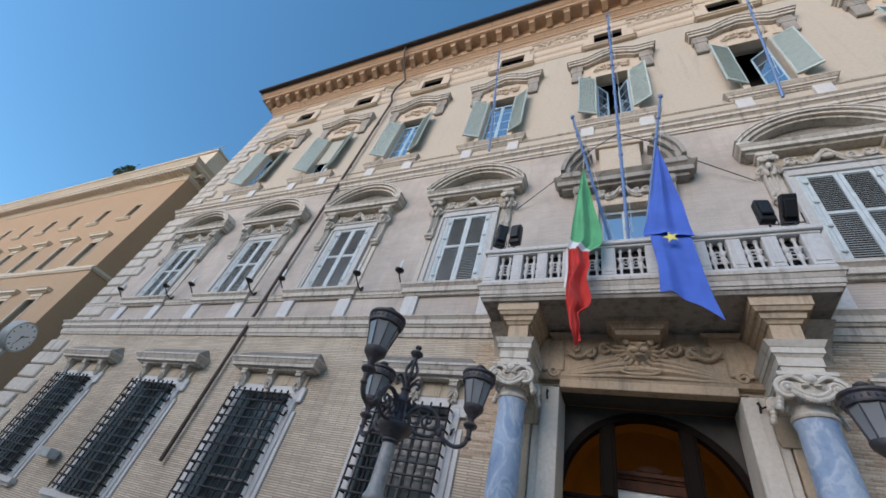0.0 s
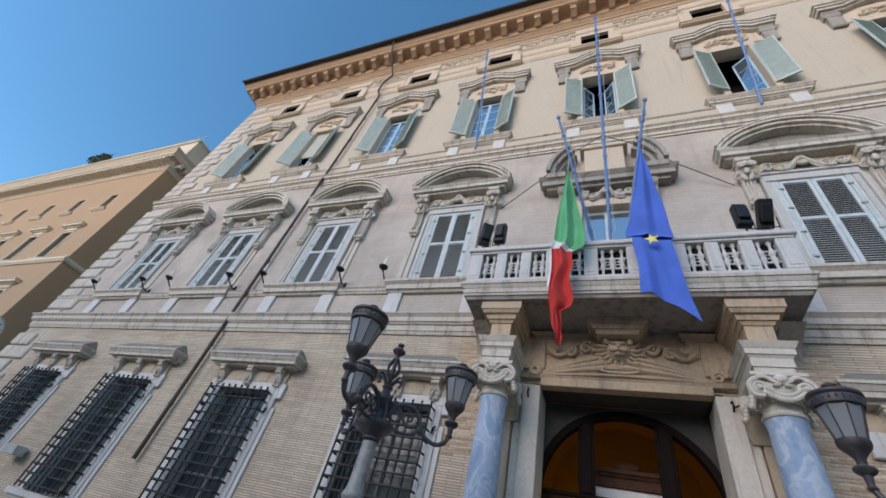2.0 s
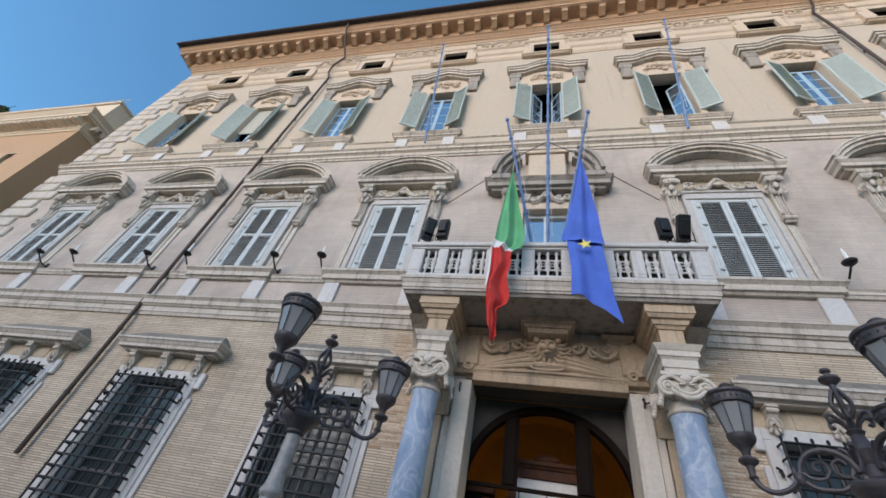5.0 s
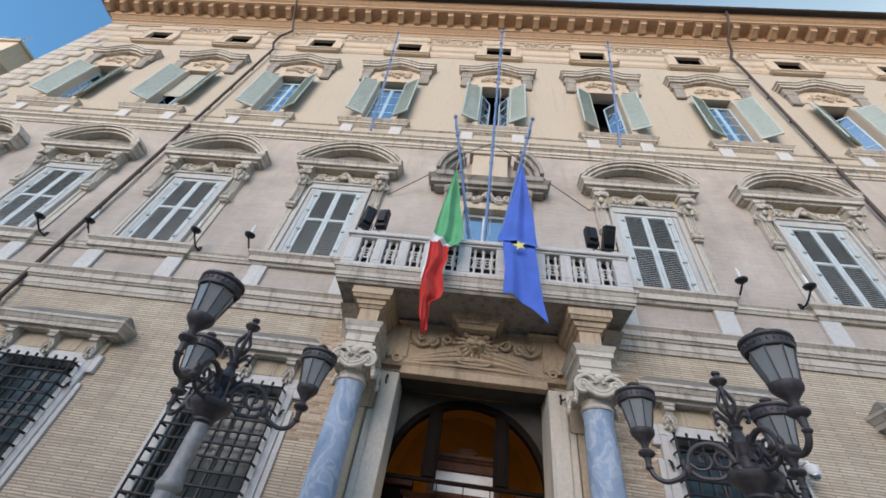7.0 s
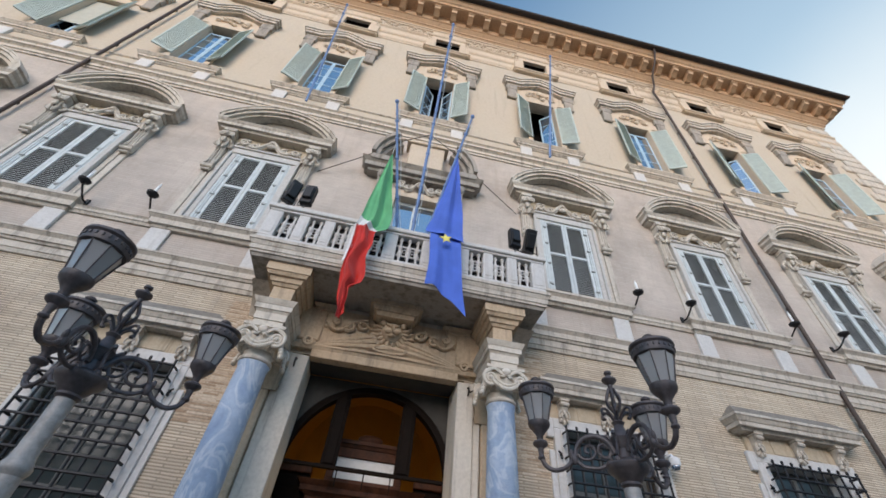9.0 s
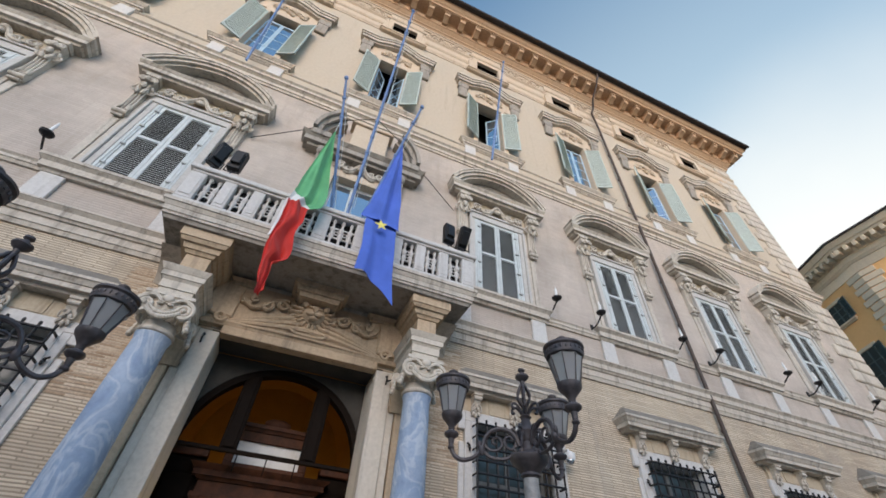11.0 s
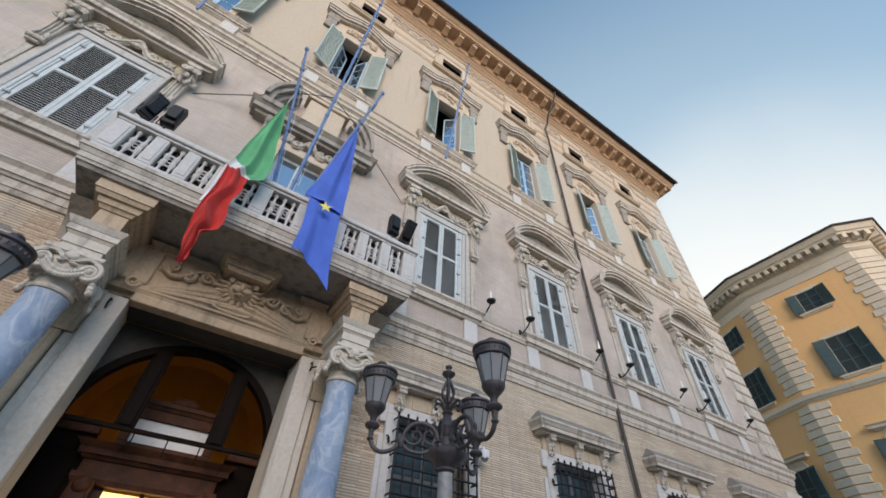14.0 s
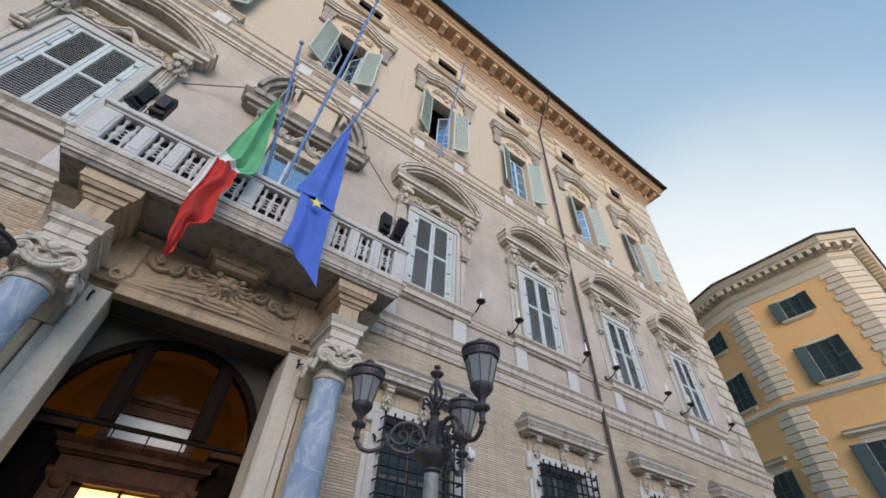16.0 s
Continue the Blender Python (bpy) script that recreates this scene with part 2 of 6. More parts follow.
def marble():
    m, nt, b = material("veined_marble", (0.35, 0.42, 0.52), 0.75, 0, 0.12)
    big = nt.nodes.new("ShaderNodeTexNoise")
    big.inputs["Scale"].default_value, big.inputs["Detail"].default_value, big.inputs["Distortion"].default_value = 1.9, 5.0, 1.6
    nt.links.new(world_coords(nt, (1.0, 1.0, 0.55)), big.inputs["Vector"])
    r = ramp(nt, [(0.30, (0.24, 0.32, 0.46)), (0.47, (0.32, 0.405, 0.53)), (0.53, (0.49, 0.55, 0.62)), (0.58, (0.35, 0.43, 0.55)), (0.70, (0.41, 0.485, 0.59))])
    nt.links.new(big.outputs["Fac"], r.inputs[0])
    f = noise_tex(nt, world_coords(nt), 9, 8, 0.7)
    r2 = ramp(nt, [(0.35, (0.42, 0.42, 0.42)), (0.65, (0.58, 0.58, 0.58))])
    nt.links.new(f, r2.inputs[0])
    nt.links.new(mix(nt, 0.5, r.outputs[0], r2.outputs[0], "OVERLAY"), b.inputs["Base Color"])
    bump(nt, b, f, 0.08, 0.004)
    return m


MARBLE = marble()
# dark tone carries the shade under the lintel and round the arch
SPANDREL_SHADE = painted("dark_plaster", (0.068, 0.063, 0.056), 0.9, 0, 0.25, 0.1, 3)


def glass(name, base, rough=0.06):
    """Window glass over a dim room: dark body, clear gloss."""
    m, nt, b = material(name, base, rough, 0, 0.9)
    b.inputs["IOR"].default_value = 2.9
    b.inputs["Coat Weight"].default_value = 1.0
    b.inputs["Coat Roughness"].default_value = 0.03
    f = noise_tex(nt, world_coords(nt), 1.7, 2, 0.5)
    bump(nt, b, f, 0.05, 0.02)
    return m


PANE = glass("window_pane", (0.05, 0.08, 0.12))
PANE_DARK, _nt, _b = material("shaded_pane", (0.035, 0.05, 0.053), 0.14, 0, 0.3)
bump(_nt, _b, noise_tex(_nt, world_coords(_nt), 2.0, 2, 0.5), 0.08, 0.02)


def loose_brick():
    """Single pale bricks that differ a little in tone."""
    m, nt, b = material("single_brick", (0.47, 0.38, 0.28), 0.88)
    info = nt.nodes.new("ShaderNodeObjectInfo")
    r = ramp(nt, [(0.0, (0.36, 0.255, 0.17)), (0.4, (0.49, 0.375, 0.265)), (0.75, (0.55, 0.44, 0.325)), (1.0, (0.63, 0.53, 0.41))])
    nt.links.new(info.outputs["Random"], r.inputs[0])
    f = noise_tex(nt, world_coords(nt), 18, 6, 0.7)
    r2 = ramp(nt, [(0.35, (0.36, 0.36, 0.36)), (0.65, (0.60, 0.60, 0.60))])
    nt.links.new(f, r2.inputs[0])
    nt.links.new(mix(nt, 0.9, r.outputs[0], r2.outputs[0], "OVERLAY"), b.inputs["Base Color"])
    bump(nt, b, f, 0.4, 0.008)
    return m


BRICK_PIECE = loose_brick()
LANTERN_GLASS, _nt, _b = material("lantern_glass", (0.42, 0.435, 0.45), 0.2, 0, 0.7)
_b.inputs["Transmission Weight"].default_value = 0.45
BULB, _nt, _b = material("bulb_glass", (0.8, 0.8, 0.78), 0.3)
GLOW, _nt, _b = material("lit_glass", (0.9, 0.7, 0.3), 0.4)
_b.inputs["Emission Color"].default_value = (1.0, 0.66, 0.20, 1)
_b.inputs["Emission Strength"].default_value = 1.6
# near-white base stands in for the reflection on the doorcase pane
REFLECTION_GLASS = painted("frosted_glass", (0.72, 0.72, 0.70), 0.3, 0, 0.08)
CLOCK_FACE = painted("clock_enamel", (0.80, 0.83, 0.85), 0.35, 0, 0.05)


# mesh building
class M:
    """Vertices and faces of one mesh, with simple solids to add."""

    def __init__(self):
        self.v, self.f = [], []

    def add(self, verts, faces):
        n = len(self.v)
        self.v += [tuple(p) for p in verts]
        self.f += [tuple(n + i for i in q) for q in faces]
        return self

    def frustum(self, x0, x1, y0, y1, z0, z1, ex=0.0, ey=0.0):
        """A box whose top is wider by ex at both ends in x and by ey at the front (low y)."""
        return self.add([(x0, y0, z0), (x1, y0, z0), (x1, y1, z0), (x0, y1, z0), (x0 - ex, y0 - ey, z1), (x1 + ex, y0 - ey, z1), (x1 + ex, y1, z1), (x0 - ex, y1, z1)],
                        [(0, 3, 2, 1), (4, 5, 6, 7), (0, 1, 5, 4), (1, 2, 6, 5), (2, 3, 7, 6), (3, 0, 4, 7)])

    def box(self, x0, x1, y0, y1, z0, z1, b=0.0):
        if b <= 0:
            return self.frustum(x0, x1, y0, y1, z0, z1)
        vs, ids = [], {}
        for sx, sy, sz in ((i, j, k) for i in (0, 1) for j in (0, 1) for k in (0, 1)):
            X, Y, Z = (x0, x1)[sx], (y0, y1)[sy], (z0, z1)[sz]
            ix, iy, iz = X + b * (1 - 2 * sx), Y + b * (1 - 2 * sy), Z + b * (1 - 2 * sz)
            ids[sx, sy, sz] = len(vs)
            vs += [(X, iy, iz), (ix, Y, iz), (ix, iy, Z)]
        q = lambda s, a: ids[s] + a
        fs = []
        for s in (0, 1):
            fs.append([q((s, 0, 0), 0), q((s, 1, 0), 0), q((s, 1, 1), 0), q((s, 0, 1), 0)][::1 if s else -1])
            fs.append([q((0, s, 0), 1), q((1, s, 0), 1), q((1, s, 1), 1), q((0, s, 1), 1)][::-1 if s else 1])
            fs.append([q((0, 0, s), 2), q((1, 0, s), 2), q((1, 1, s), 2), q((0, 1, s), 2)][::1 if s else -1])
        for i in (0, 1):
            for j in (0, 1):
                e = [q((i, j, 0), 0), q((i, j, 0), 1), q((i, j, 1), 1), q((i, j, 1), 0)]
                fs.append(e if i == j else e[::-1])
                e = [q((i, 0, j), 2), q((i, 0, j), 0), q((i, 1, j), 0), q((i, 1, j), 2)]
                fs.append(e if i == j else e[::-1])
                e = [q((0, i, j), 1), q((0, i, j), 2), q((1, i, j), 2), q((1, i, j), 1)]
                fs.append(e if i == j else e[::-1])
                for k in (0, 1):
                    t = [q((i, j, k), 0), q((i, j, k), 1), q((i, j, k), 2)]
                    fs.append(t if (i + j + k) % 2 else t[::-1])
        return self.add(vs, fs)

    def steps(self, x0, x1, y, rows, back=0.0):
        """A moulding on a wall at y: rows of (z0, z1, bottom projection, top projection), returned at both ends."""
        runs = []
        for z0, z1, p0, p1 in rows:
            if runs and abs(runs[-1][-1][0] - z0) < 1e-6:
                if abs(runs[-1][-1][1] - p0) > 1e-6:
                    runs[-1].append((z0, p0))
            else:
                runs.append([(z0, p0)])
            runs[-1].append((z1, p1))
        for run in runs:
            vs = [q for z, p in run for q in ((x0 - p, y - p, z), (x1 + p, y - p, z), (x1 + p, y + back, z), (x0 - p, y + back, z))]
            n = len(run)
            fs = [(3, 2, 1, 0), tuple(4 * n - 4 + k for k in range(4))]
            fs += [(4 * i + k, 4 * i + (k + 1) % 4, 4 * i + 4 + (k + 1) % 4, 4 * i + 4 + k) for i in range(n - 1) for k in range(4)]
            self.add(vs, fs)
        return self

    def prism(self, pts, y0, y1):
        """A polygon in x and z (counter-clockwise seen from low y), from y0 to y1."""
        n = len(pts)
        vs = [(x, y0, z) for x, z in pts] + [(x, y1, z) for x, z in pts]
        return self.add(vs, [tuple(range(n)), tuple(range(2 * n - 1, n - 1, -1))] + [(i, i + n, (i + 1) % n + n, (i + 1) % n) for i in range(n)])

    def prism_x(self, pts, x0, x1):
        """A polygon in y and z, from x0 to x1."""
        n = len(pts)
        vs = [(x0, y, z) for y, z in pts] + [(x1, y, z) for y, z in pts]
        return self.add(vs, [tuple(range(n))[::-1], tuple(range(n, 2 * n))] + [(i, (i + 1) % n, (i + 1) % n + n, i + n) for i in range(n)])

    def strip(self, lower, upper, y0, y1):
        """A band between two lines in x and z, from y0 (front) to y1."""
        n = len(lower)
        vs = [(x, y0, z) for x, z in lower] + [(x, y0, z) for x, z in upper] + [(x, y1, z) for x, z in lower] + [(x, y1, z) for x, z in upper]
        fs = []
        for i in range(n - 1):
            fs += [(i, i + 1, n + i + 1, n + i), (2 * n + i + 1, 2 * n + i, 3 * n + i, 3 * n + i + 1), (i + 1, i, 2 * n + i, 2 * n + i + 1), (n + i, n + i + 1, 3 * n + i + 1, 3 * n + i)]
        fs += [(0, n, 3 * n, 2 * n), (2 * n - 1, n - 1, 3 * n - 1, 4 * n - 1)]
        return self.add(vs, fs)

    def lathe(self, profile, x=0.0, y=0.0, seg=20, squash=1.0):
        """A turned body: (radius, z) from bottom to top."""
        n = len(profile)
        vs = [(x + r * math.cos(2 * math.pi * k / seg), y + squash * r * math.sin(2 * math.pi * k / seg), z) for r, z in profile for k in range(seg)]
        fs = [(i * seg + k, i * seg + (k + 1) % seg, (i + 1) * seg + (k + 1) % seg, (i + 1) * seg + k) for i in range(n - 1) for k in range(seg)]
        fs += [tuple(range(seg))[::-1], tuple((n - 1) * seg + k for k in range(seg))]
        return self.add(vs, fs)

    def tube(self, pts, r, seg=8, taper=None):
        """A round bar along points; r or a radius for each."""
        pts = [Vector(p) for p in pts]
        rs = taper or [r] * len(pts)
        vs, fs = [], []
        up = None
        for i, p in enumerate(pts):
            d = (pts[min(i + 1, len(pts) - 1)] - pts[max(i - 1, 0)]).normalized()
            if up is None:
                up = d.orthogonal().normalized()
            up = (up - d * up.dot(d)).normalized()
            side = d.cross(up)
            vs += [p + rs[i] * (math.cos(2 * math.pi * k / seg) * up + math.sin(2 * math.pi * k / seg) * side) for k in range(seg)]
        for i in range(len(pts) - 1):
            fs += [(i * seg + k, i * seg + (k + 1) % seg, (i + 1) * seg + (k + 1) % seg, (i + 1) * seg + k) for k in range(seg)]
        n = len(pts) - 1
        fs += [tuple(range(seg))[::-1], tuple(n * seg + k for k in range(seg))]
        return self.add(vs, fs)

    def blob(self, c, r, seg=10, rings=6, turn=0.0):
        """An ellipsoid with three radii, turned in the plane of the wall."""
        rx, ry, rz = r
        vs, ct, st = [], math.cos(turn), math.sin(turn)
        for i in range(1, rings):
            a = math.pi * i / rings
            for k in range(seg):
                t = 2 * math.pi * k / seg
                X, Y, Z = rx * math.sin(a) * math.cos(t), ry * math.sin(a) * math.sin(t), -rz * math.cos(a)
                vs.append((c[0] + X * ct - Z * st, c[1] + Y, c[2] + X * st + Z * ct))
        fs = [(i * seg + k, i * seg + (k + 1) % seg, (i + 1) * seg + (k + 1) % seg, (i + 1) * seg + k) for i in range(rings - 2) for k in range(seg)]
        fs += [tuple(range(seg))[::-1], tuple((rings - 2) * seg + k for k in range(seg))]
        return self.add(vs, fs)

    def scroll(self, cx, cz, y, r, turns=1.4, thick=0.05, depth=0.1, hand=1, start=0.0):
        """A spiral band on a wall plane."""
        pts = []
        n = int(14 * turns)
        for i in range(n + 1):
            a = start + hand * 2 * math.pi * turns * i / n
            q = r * (1 - 0.82 * i / n)
            pts.append((cx + q * math.cos(a), y, cz + q * math.sin(a)))
        return self.tube(pts, thick, 6, [thick * (1 - 0.5 * i / n) for i in range(n + 1)])

    def mesh(self, name, material, smooth=True):
        me = bpy.data.meshes.new(name)
        me.from_pydata(self.v, [], self.f)
        me.materials.append(material)
        if smooth:
            me.polygons.foreach_set("use_smooth", [True] * len(me.polygons))
            me.set_sharp_from_angle(angle=radians(35))
        me.update()
        return me


def part(name, m, mat, parent=None, label="", smooth=True, at=None):
    ob = new(name, m.mesh(name, mat, smooth))
    if parent is not None:
        ob.parent = parent
    if at is not None:
        ob.matrix_basis = at
    if label:
        ob["label"] = label
    return ob


def again(src, parent, m):
    """A further part on the mesh of another."""
    ob = new(src.name.split(".")[0], src.data)
    ob.parent = parent
    ob.matrix_basis = m
    return ob


def thing(name, label, category, m=None, group="", kind=""):
    e = new(name)
    e.empty_display_size = 0.2
    if m is not None:
        e.matrix_basis = m
    return tagged(e, label, category, group, kind)


def smooth_line(pts, n=5):
    """A round curve through points."""
    pts = [Vector(p) for p in pts]
    ext = [2 * pts[0] - pts[1]] + pts + [2 * pts[-1] - pts[-2]]
    out = []
    for a, b, c, d in zip(ext, ext[1:], ext[2:], ext[3:]):
        for i in range(n):
            t = i / n
            out.append(0.5 * (2 * b + (c - a) * t + (2 * a - 5 * b + 4 * c - d) * t * t + (3 * b - a - 3 * c + d) * t ** 3))
    return out + [pts[-1]]


def arc(cx, cz, r, a0, a1, n=18):
    return [(cx + r * math.cos(radians(a0 + (a1 - a0) * i / n)), cz + r * math.sin(radians(a0 + (a1 - a0) * i / n))) for i in range(n + 1)]


def wall_mesh(x0, x1, z0, z1, y0, y1, holes):
    """A wall from y0 to y1 with rectangular holes (x0, x1, z0, z1) through it."""
    xs = sorted({x0, x1, *[h[i] for h in holes for i in (0, 1) if x0 < h[i] < x1]})
    zs = sorted({z0, z1, *[min(max(h[i], z0), z1) for h in holes for i in (2, 3)]})
    full = lambda i, k: 0 <= i < len(xs) - 1 and 0 <= k < len(zs) - 1 and not any(
        h[0] < (xs[i] + xs[i + 1]) / 2 < h[1] and h[2] < (zs[k] + zs[k + 1]) / 2 < h[3] for h in holes)
    m = M()
    for i in range(len(xs) - 1):
        for k in range(len(zs) - 1):
            if not full(i, k):
                continue
            a, b, c, d = xs[i], xs[i + 1], zs[k], zs[k + 1]
            m.add([(a, y0, c), (b, y0, c), (b, y0, d), (a, y0, d)], [(0, 1, 2, 3)])
            m.add([(a, y1, c), (b, y1, c), (b, y1, d), (a, y1, d)], [(3, 2, 1, 0)])
            if not full(i - 1, k):
                m.add([(a, y0, c), (a, y0, d), (a, y1, d), (a, y1, c)], [(0, 1, 2, 3)])
            if not full(i + 1, k):
                m.add([(b, y0, c), (b, y1, c), (b, y1, d), (b, y0, d)], [(0, 1, 2, 3)])
            if not full(i, k - 1):
                m.add([(a, y0, c), (a, y1, c), (b, y1, c), (b, y0, c)], [(0, 1, 2, 3)])
            if not full(i, k + 1):
                m.add([(a, y0, d), (b, y0, d), (b, y1, d), (a, y1, d)], [(0, 1, 2, 3)])
    return m


# plan of the palace front, which lies at y = 0
BAY = 4.95
HALF = 24.2
BAYS = [BAY * i for i in range(-4, 5)]
SIDES = [x for x in BAYS if x]
Z_GROUND, Z_FIRST, Z_SECOND, Z_TOP = 7.3, 15.2, 24.2, 28.72

tagged(part("ground", M().box(-400, 400, -300, 400, -0.3, 0), GROUND), "grey stone-paved street and square", "ground", kind="structure")

low_holes = [(x - 1.05, x + 1.05, 1.7, 5.3) for x in SIDES] + [(-1.8, 1.8, 0.0, 5.95)]
first_holes = [(x - 0.8, x + 0.8, 8.9, 12.2) for x in SIDES] + [(-0.8, 0.8, 7.6, 11.85)]
second_holes = [(x - 0.74, x + 0.74, 16.8, 20.85) for x in BAYS]
attic_holes = [(x - 0.76, x + 0.76, 24.32, 25.52) for x in BAYS]
wall_low = tagged(part("wall_ground_storey", wall_mesh(-HALF, HALF, 0, Z_GROUND, 0, 0.5, low_holes), BRICK_LOW, smooth=False),
                  "ground-storey wall of thin pale brown bricks", "wall", kind="structure")
wall_first = tagged(part("wall_first_storey", wall_mesh(-HALF, HALF, Z_GROUND, Z_FIRST, 0, 0.5, first_holes), BRICK_MID, smooth=False),
                    "first-storey wall of washed greyish-beige brick", "wall", kind="structure")
wall_second = tagged(part("wall_second_storey", wall_mesh(-HALF, HALF, Z_FIRST, Z_SECOND, 0, 0.5, second_holes), STUCCO, smooth=False),
                     "second-storey wall of warm beige plaster", "wall", kind="structure")
wall_attic = tagged(part("wall_attic", wall_mesh(-HALF, HALF, Z_SECOND, Z_TOP, 0, 0.5, attic_holes), STUCCO, smooth=False),
                    "attic wall of warm beige plaster under the cornice", "wall", kind="structure")
for nm, a, b in (("wall_west", -HALF, -HALF + 0.5), ("wall_east", HALF - 0.5, HALF)):
    tagged(part(nm, M().box(a, b, 0.5, 26, 0, Z_TOP), STUCCO, smooth=False), "plain plastered side wall of the palace", "wall", kind="structure")
tagged(part("wall_back", M().box(-HALF, HALF, 26, 26.5, 0, Z_TOP), STUCCO, smooth=False), "plain back wall of the palace", "wall", kind="structure")
# unseen wall, added so the lower panes reflect something darker than sky
tagged(part("wall_opposite", M().box(-90, 90, -50, -46, 0, 14), STUCCO, smooth=False), "unseen plain wall added behind the camera for window reflections", "wall", kind="structure")
# one near-black sheet: the darkness of the unlit rooms is its colour
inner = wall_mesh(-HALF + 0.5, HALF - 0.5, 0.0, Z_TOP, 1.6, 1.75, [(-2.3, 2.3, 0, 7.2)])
tagged(part("wall_inner", inner, DARK_ROOM, smooth=False), "near-black sheet in place of the unlit rooms behind the glass", "wall", kind="structure")

# string courses
tagged(part("string_course", M().steps(-HALF, HALF, 0, [(7.12, 7.22, 0.05, 0.08), (7.22, 7.40, 0.10, 0.10), (7.40, 7.46, 0.14, 0.17), (7.46, 7.60, 0.20, 0.20), (7.60, 7.68, 0.20, 0.27), (7.68, 7.72, 0.28, 0.28)], 0.002), TRAV),
       "moulded travertine string course", "string course", kind="structure")
tagged(part("string_course", M().steps(-HALF, HALF, 0, [(8.58, 8.66, 0.05, 0.08), (8.66, 8.74, 0.10, 0.10), (8.74, 8.79, 0.10, 0.14)], 0.002), TRAV),
       "thin travertine sill course", "string course", kind="structure")
tagged(part("string_course", M().steps(-HALF, HALF, 0, [(15.12, 15.22, 0.05, 0.06), (15.22, 15.38, 0.10, 0.10), (15.38, 15.44, 0.11, 0.18), (15.44, 15.56, 0.21, 0.21), (15.56, 15.62, 0.21, 0.28)], 0.002), TRAV),
       "moulded travertine string course", "string course", kind="structure")
tagged(part("string_course", M().steps(-HALF, HALF, 0, [(16.42, 16.45, 0.03, 0.05), (16.45, 16.48, 0.06, 0.06)], 0.002), TRAV),
       "narrow plain sill course", "string course", kind="structure")

# main cornice
cornice = thing("cornice", "ochre stone main cornice on blocks under the roof edge", "cornice", kind="structure")
part("frieze", M().steps(-HALF, HALF, 0, [(26.74, 26.84, 0.06, 0.10), (26.84, 26.94, 0.14, 0.14)], 0.002), FRIEZE, cornice)
edges = [-HALF] + [x + s * 0.93 for x in BAYS for s in (-1, 1)] + [HALF]
for a, b in zip(edges[0::2], edges[1::2]):
    q = M()
    for z0, z1, p0, p1 in [(24.14, 24.24, 0.03, 0.05), (24.24, 24.34, 0.06, 0.10), (24.34, 24.82, 0.06, 0.06), (24.82, 24.94, 0.08, 0.14), (24.94, 25.54, 0.09, 0.09), (25.54, 25.62, 0.10, 0.17), (25.62, 25.72, 0.18, 0.18)]:
        q.frustum(a, b, -p0, 0.002, z0, z1, 0.0, p1 - p0)
    part("frieze_band", q, FRIEZE, cornice)
part("bed_moulding", M().steps(-HALF, HALF, 0, [(26.94, 27.07, 0.12, 0.20), (27.07, 27.24, 0.24, 0.24), (27.24, 27.42, 0.26, 0.42), (27.42, 27.54, 0.46, 0.46)], 0.002), CORNICE, cornice)
part("backing", M().steps(-HALF, HALF, 0, [(27.54, 27.98, 0.47, 0.47)], 0.002), CORNICE, cornice)
part("corona", M().steps(-HALF, HALF, 0, [(27.98, 28.05, 0.50, 0.55), (28.05, 28.11, 1.14, 1.14), (28.11, 28.32, 1.20, 1.20), (28.32, 28.38, 1.21, 1.26), (28.38, 28.58, 1.28, 1.42), (28.58, 28.64, 1.46, 1.46)], 0.002), CORNICE, cornice)
mm = M().prism_x([(-0.47, 27.96), (-0.47, 27.58), (-0.62, 27.56), (-0.84, 27.70), (-1.02, 27.74), (-1.06, 27.96)][::-1], -0.16, 0.16)
mm.box(-0.20, 0.20, -1.10, -0.47, 27.96, 28.05)
block_mesh = mm.mesh("block", CORNICE)
n_blocks = 51
for i in range(n_blocks):
    o = new("block", block_mesh)
    o.parent = cornice
    o.location = ((i - (n_blocks - 1) / 2) * BAY / 5, 0, 0)
roof = thing("roof", "dark tiled roof edge with a metal gutter", "roof", kind="structure")
EAVE, END = 1.66, 1.46
part("roof_slope", M().add([(-HALF - END, -EAVE, 28.65), (HALF + END, -EAVE, 28.65), (HALF + END, 28, 28.65), (-HALF - END, 28, 28.65), (-HALF + 8, 11, 32.52), (HALF - 8, 11, 32.52), (-HALF - END, -EAVE, 28.78), (HALF + END, -EAVE, 28.78), (HALF + END, 28, 28.78), (-HALF - END, 28, 28.78)],
                           [(3, 2, 1, 0), (0, 1, 7, 6), (1, 2, 8, 7), (2, 3, 9, 8), (3, 0, 6, 9), (6, 7, 5, 4), (7, 8, 5), (8, 9, 4, 5), (9, 6, 4)]), ROOF, roof, smooth=False)
part("gutter", M().tube([(-HALF - END - 0.02, -EAVE - 0.03, 28.72), (HALF + END + 0.02, -EAVE - 0.03, 28.72)], 0.10, 8), ROOF, roof)

# corner stones
rnd = random.Random(4)
for side, parent in ((-1, wall_low), (1, wall_low)):
    z = 0.0
    k = 0
    while z < 26.6:
        h = 0.62
        if z < 7.1 < z + h or 15.0 < z + h / 2 < 15.7 or 8.5 < z + h / 2 < 8.8:
            z += h
            k += 1
            continue
        w = 1.75 if k % 2 else 1.25
        p = 0.10 + 0.01 * rnd.random()
        a, b = (-HALF - p, -HALF + w) if side < 0 else (HALF - w, HALF + p)
        owner = wall_low if z < 7.1 else wall_first if z < 15.1 else wall_second if z < 24.0 else wall_attic
        part("quoin", M().box(a, b, -p, w if k % 2 == 0 else 1.25, z + 0.025, z + h - 0.025, 0.05), TRAV, owner, smooth=False)
        z += h
        k += 1


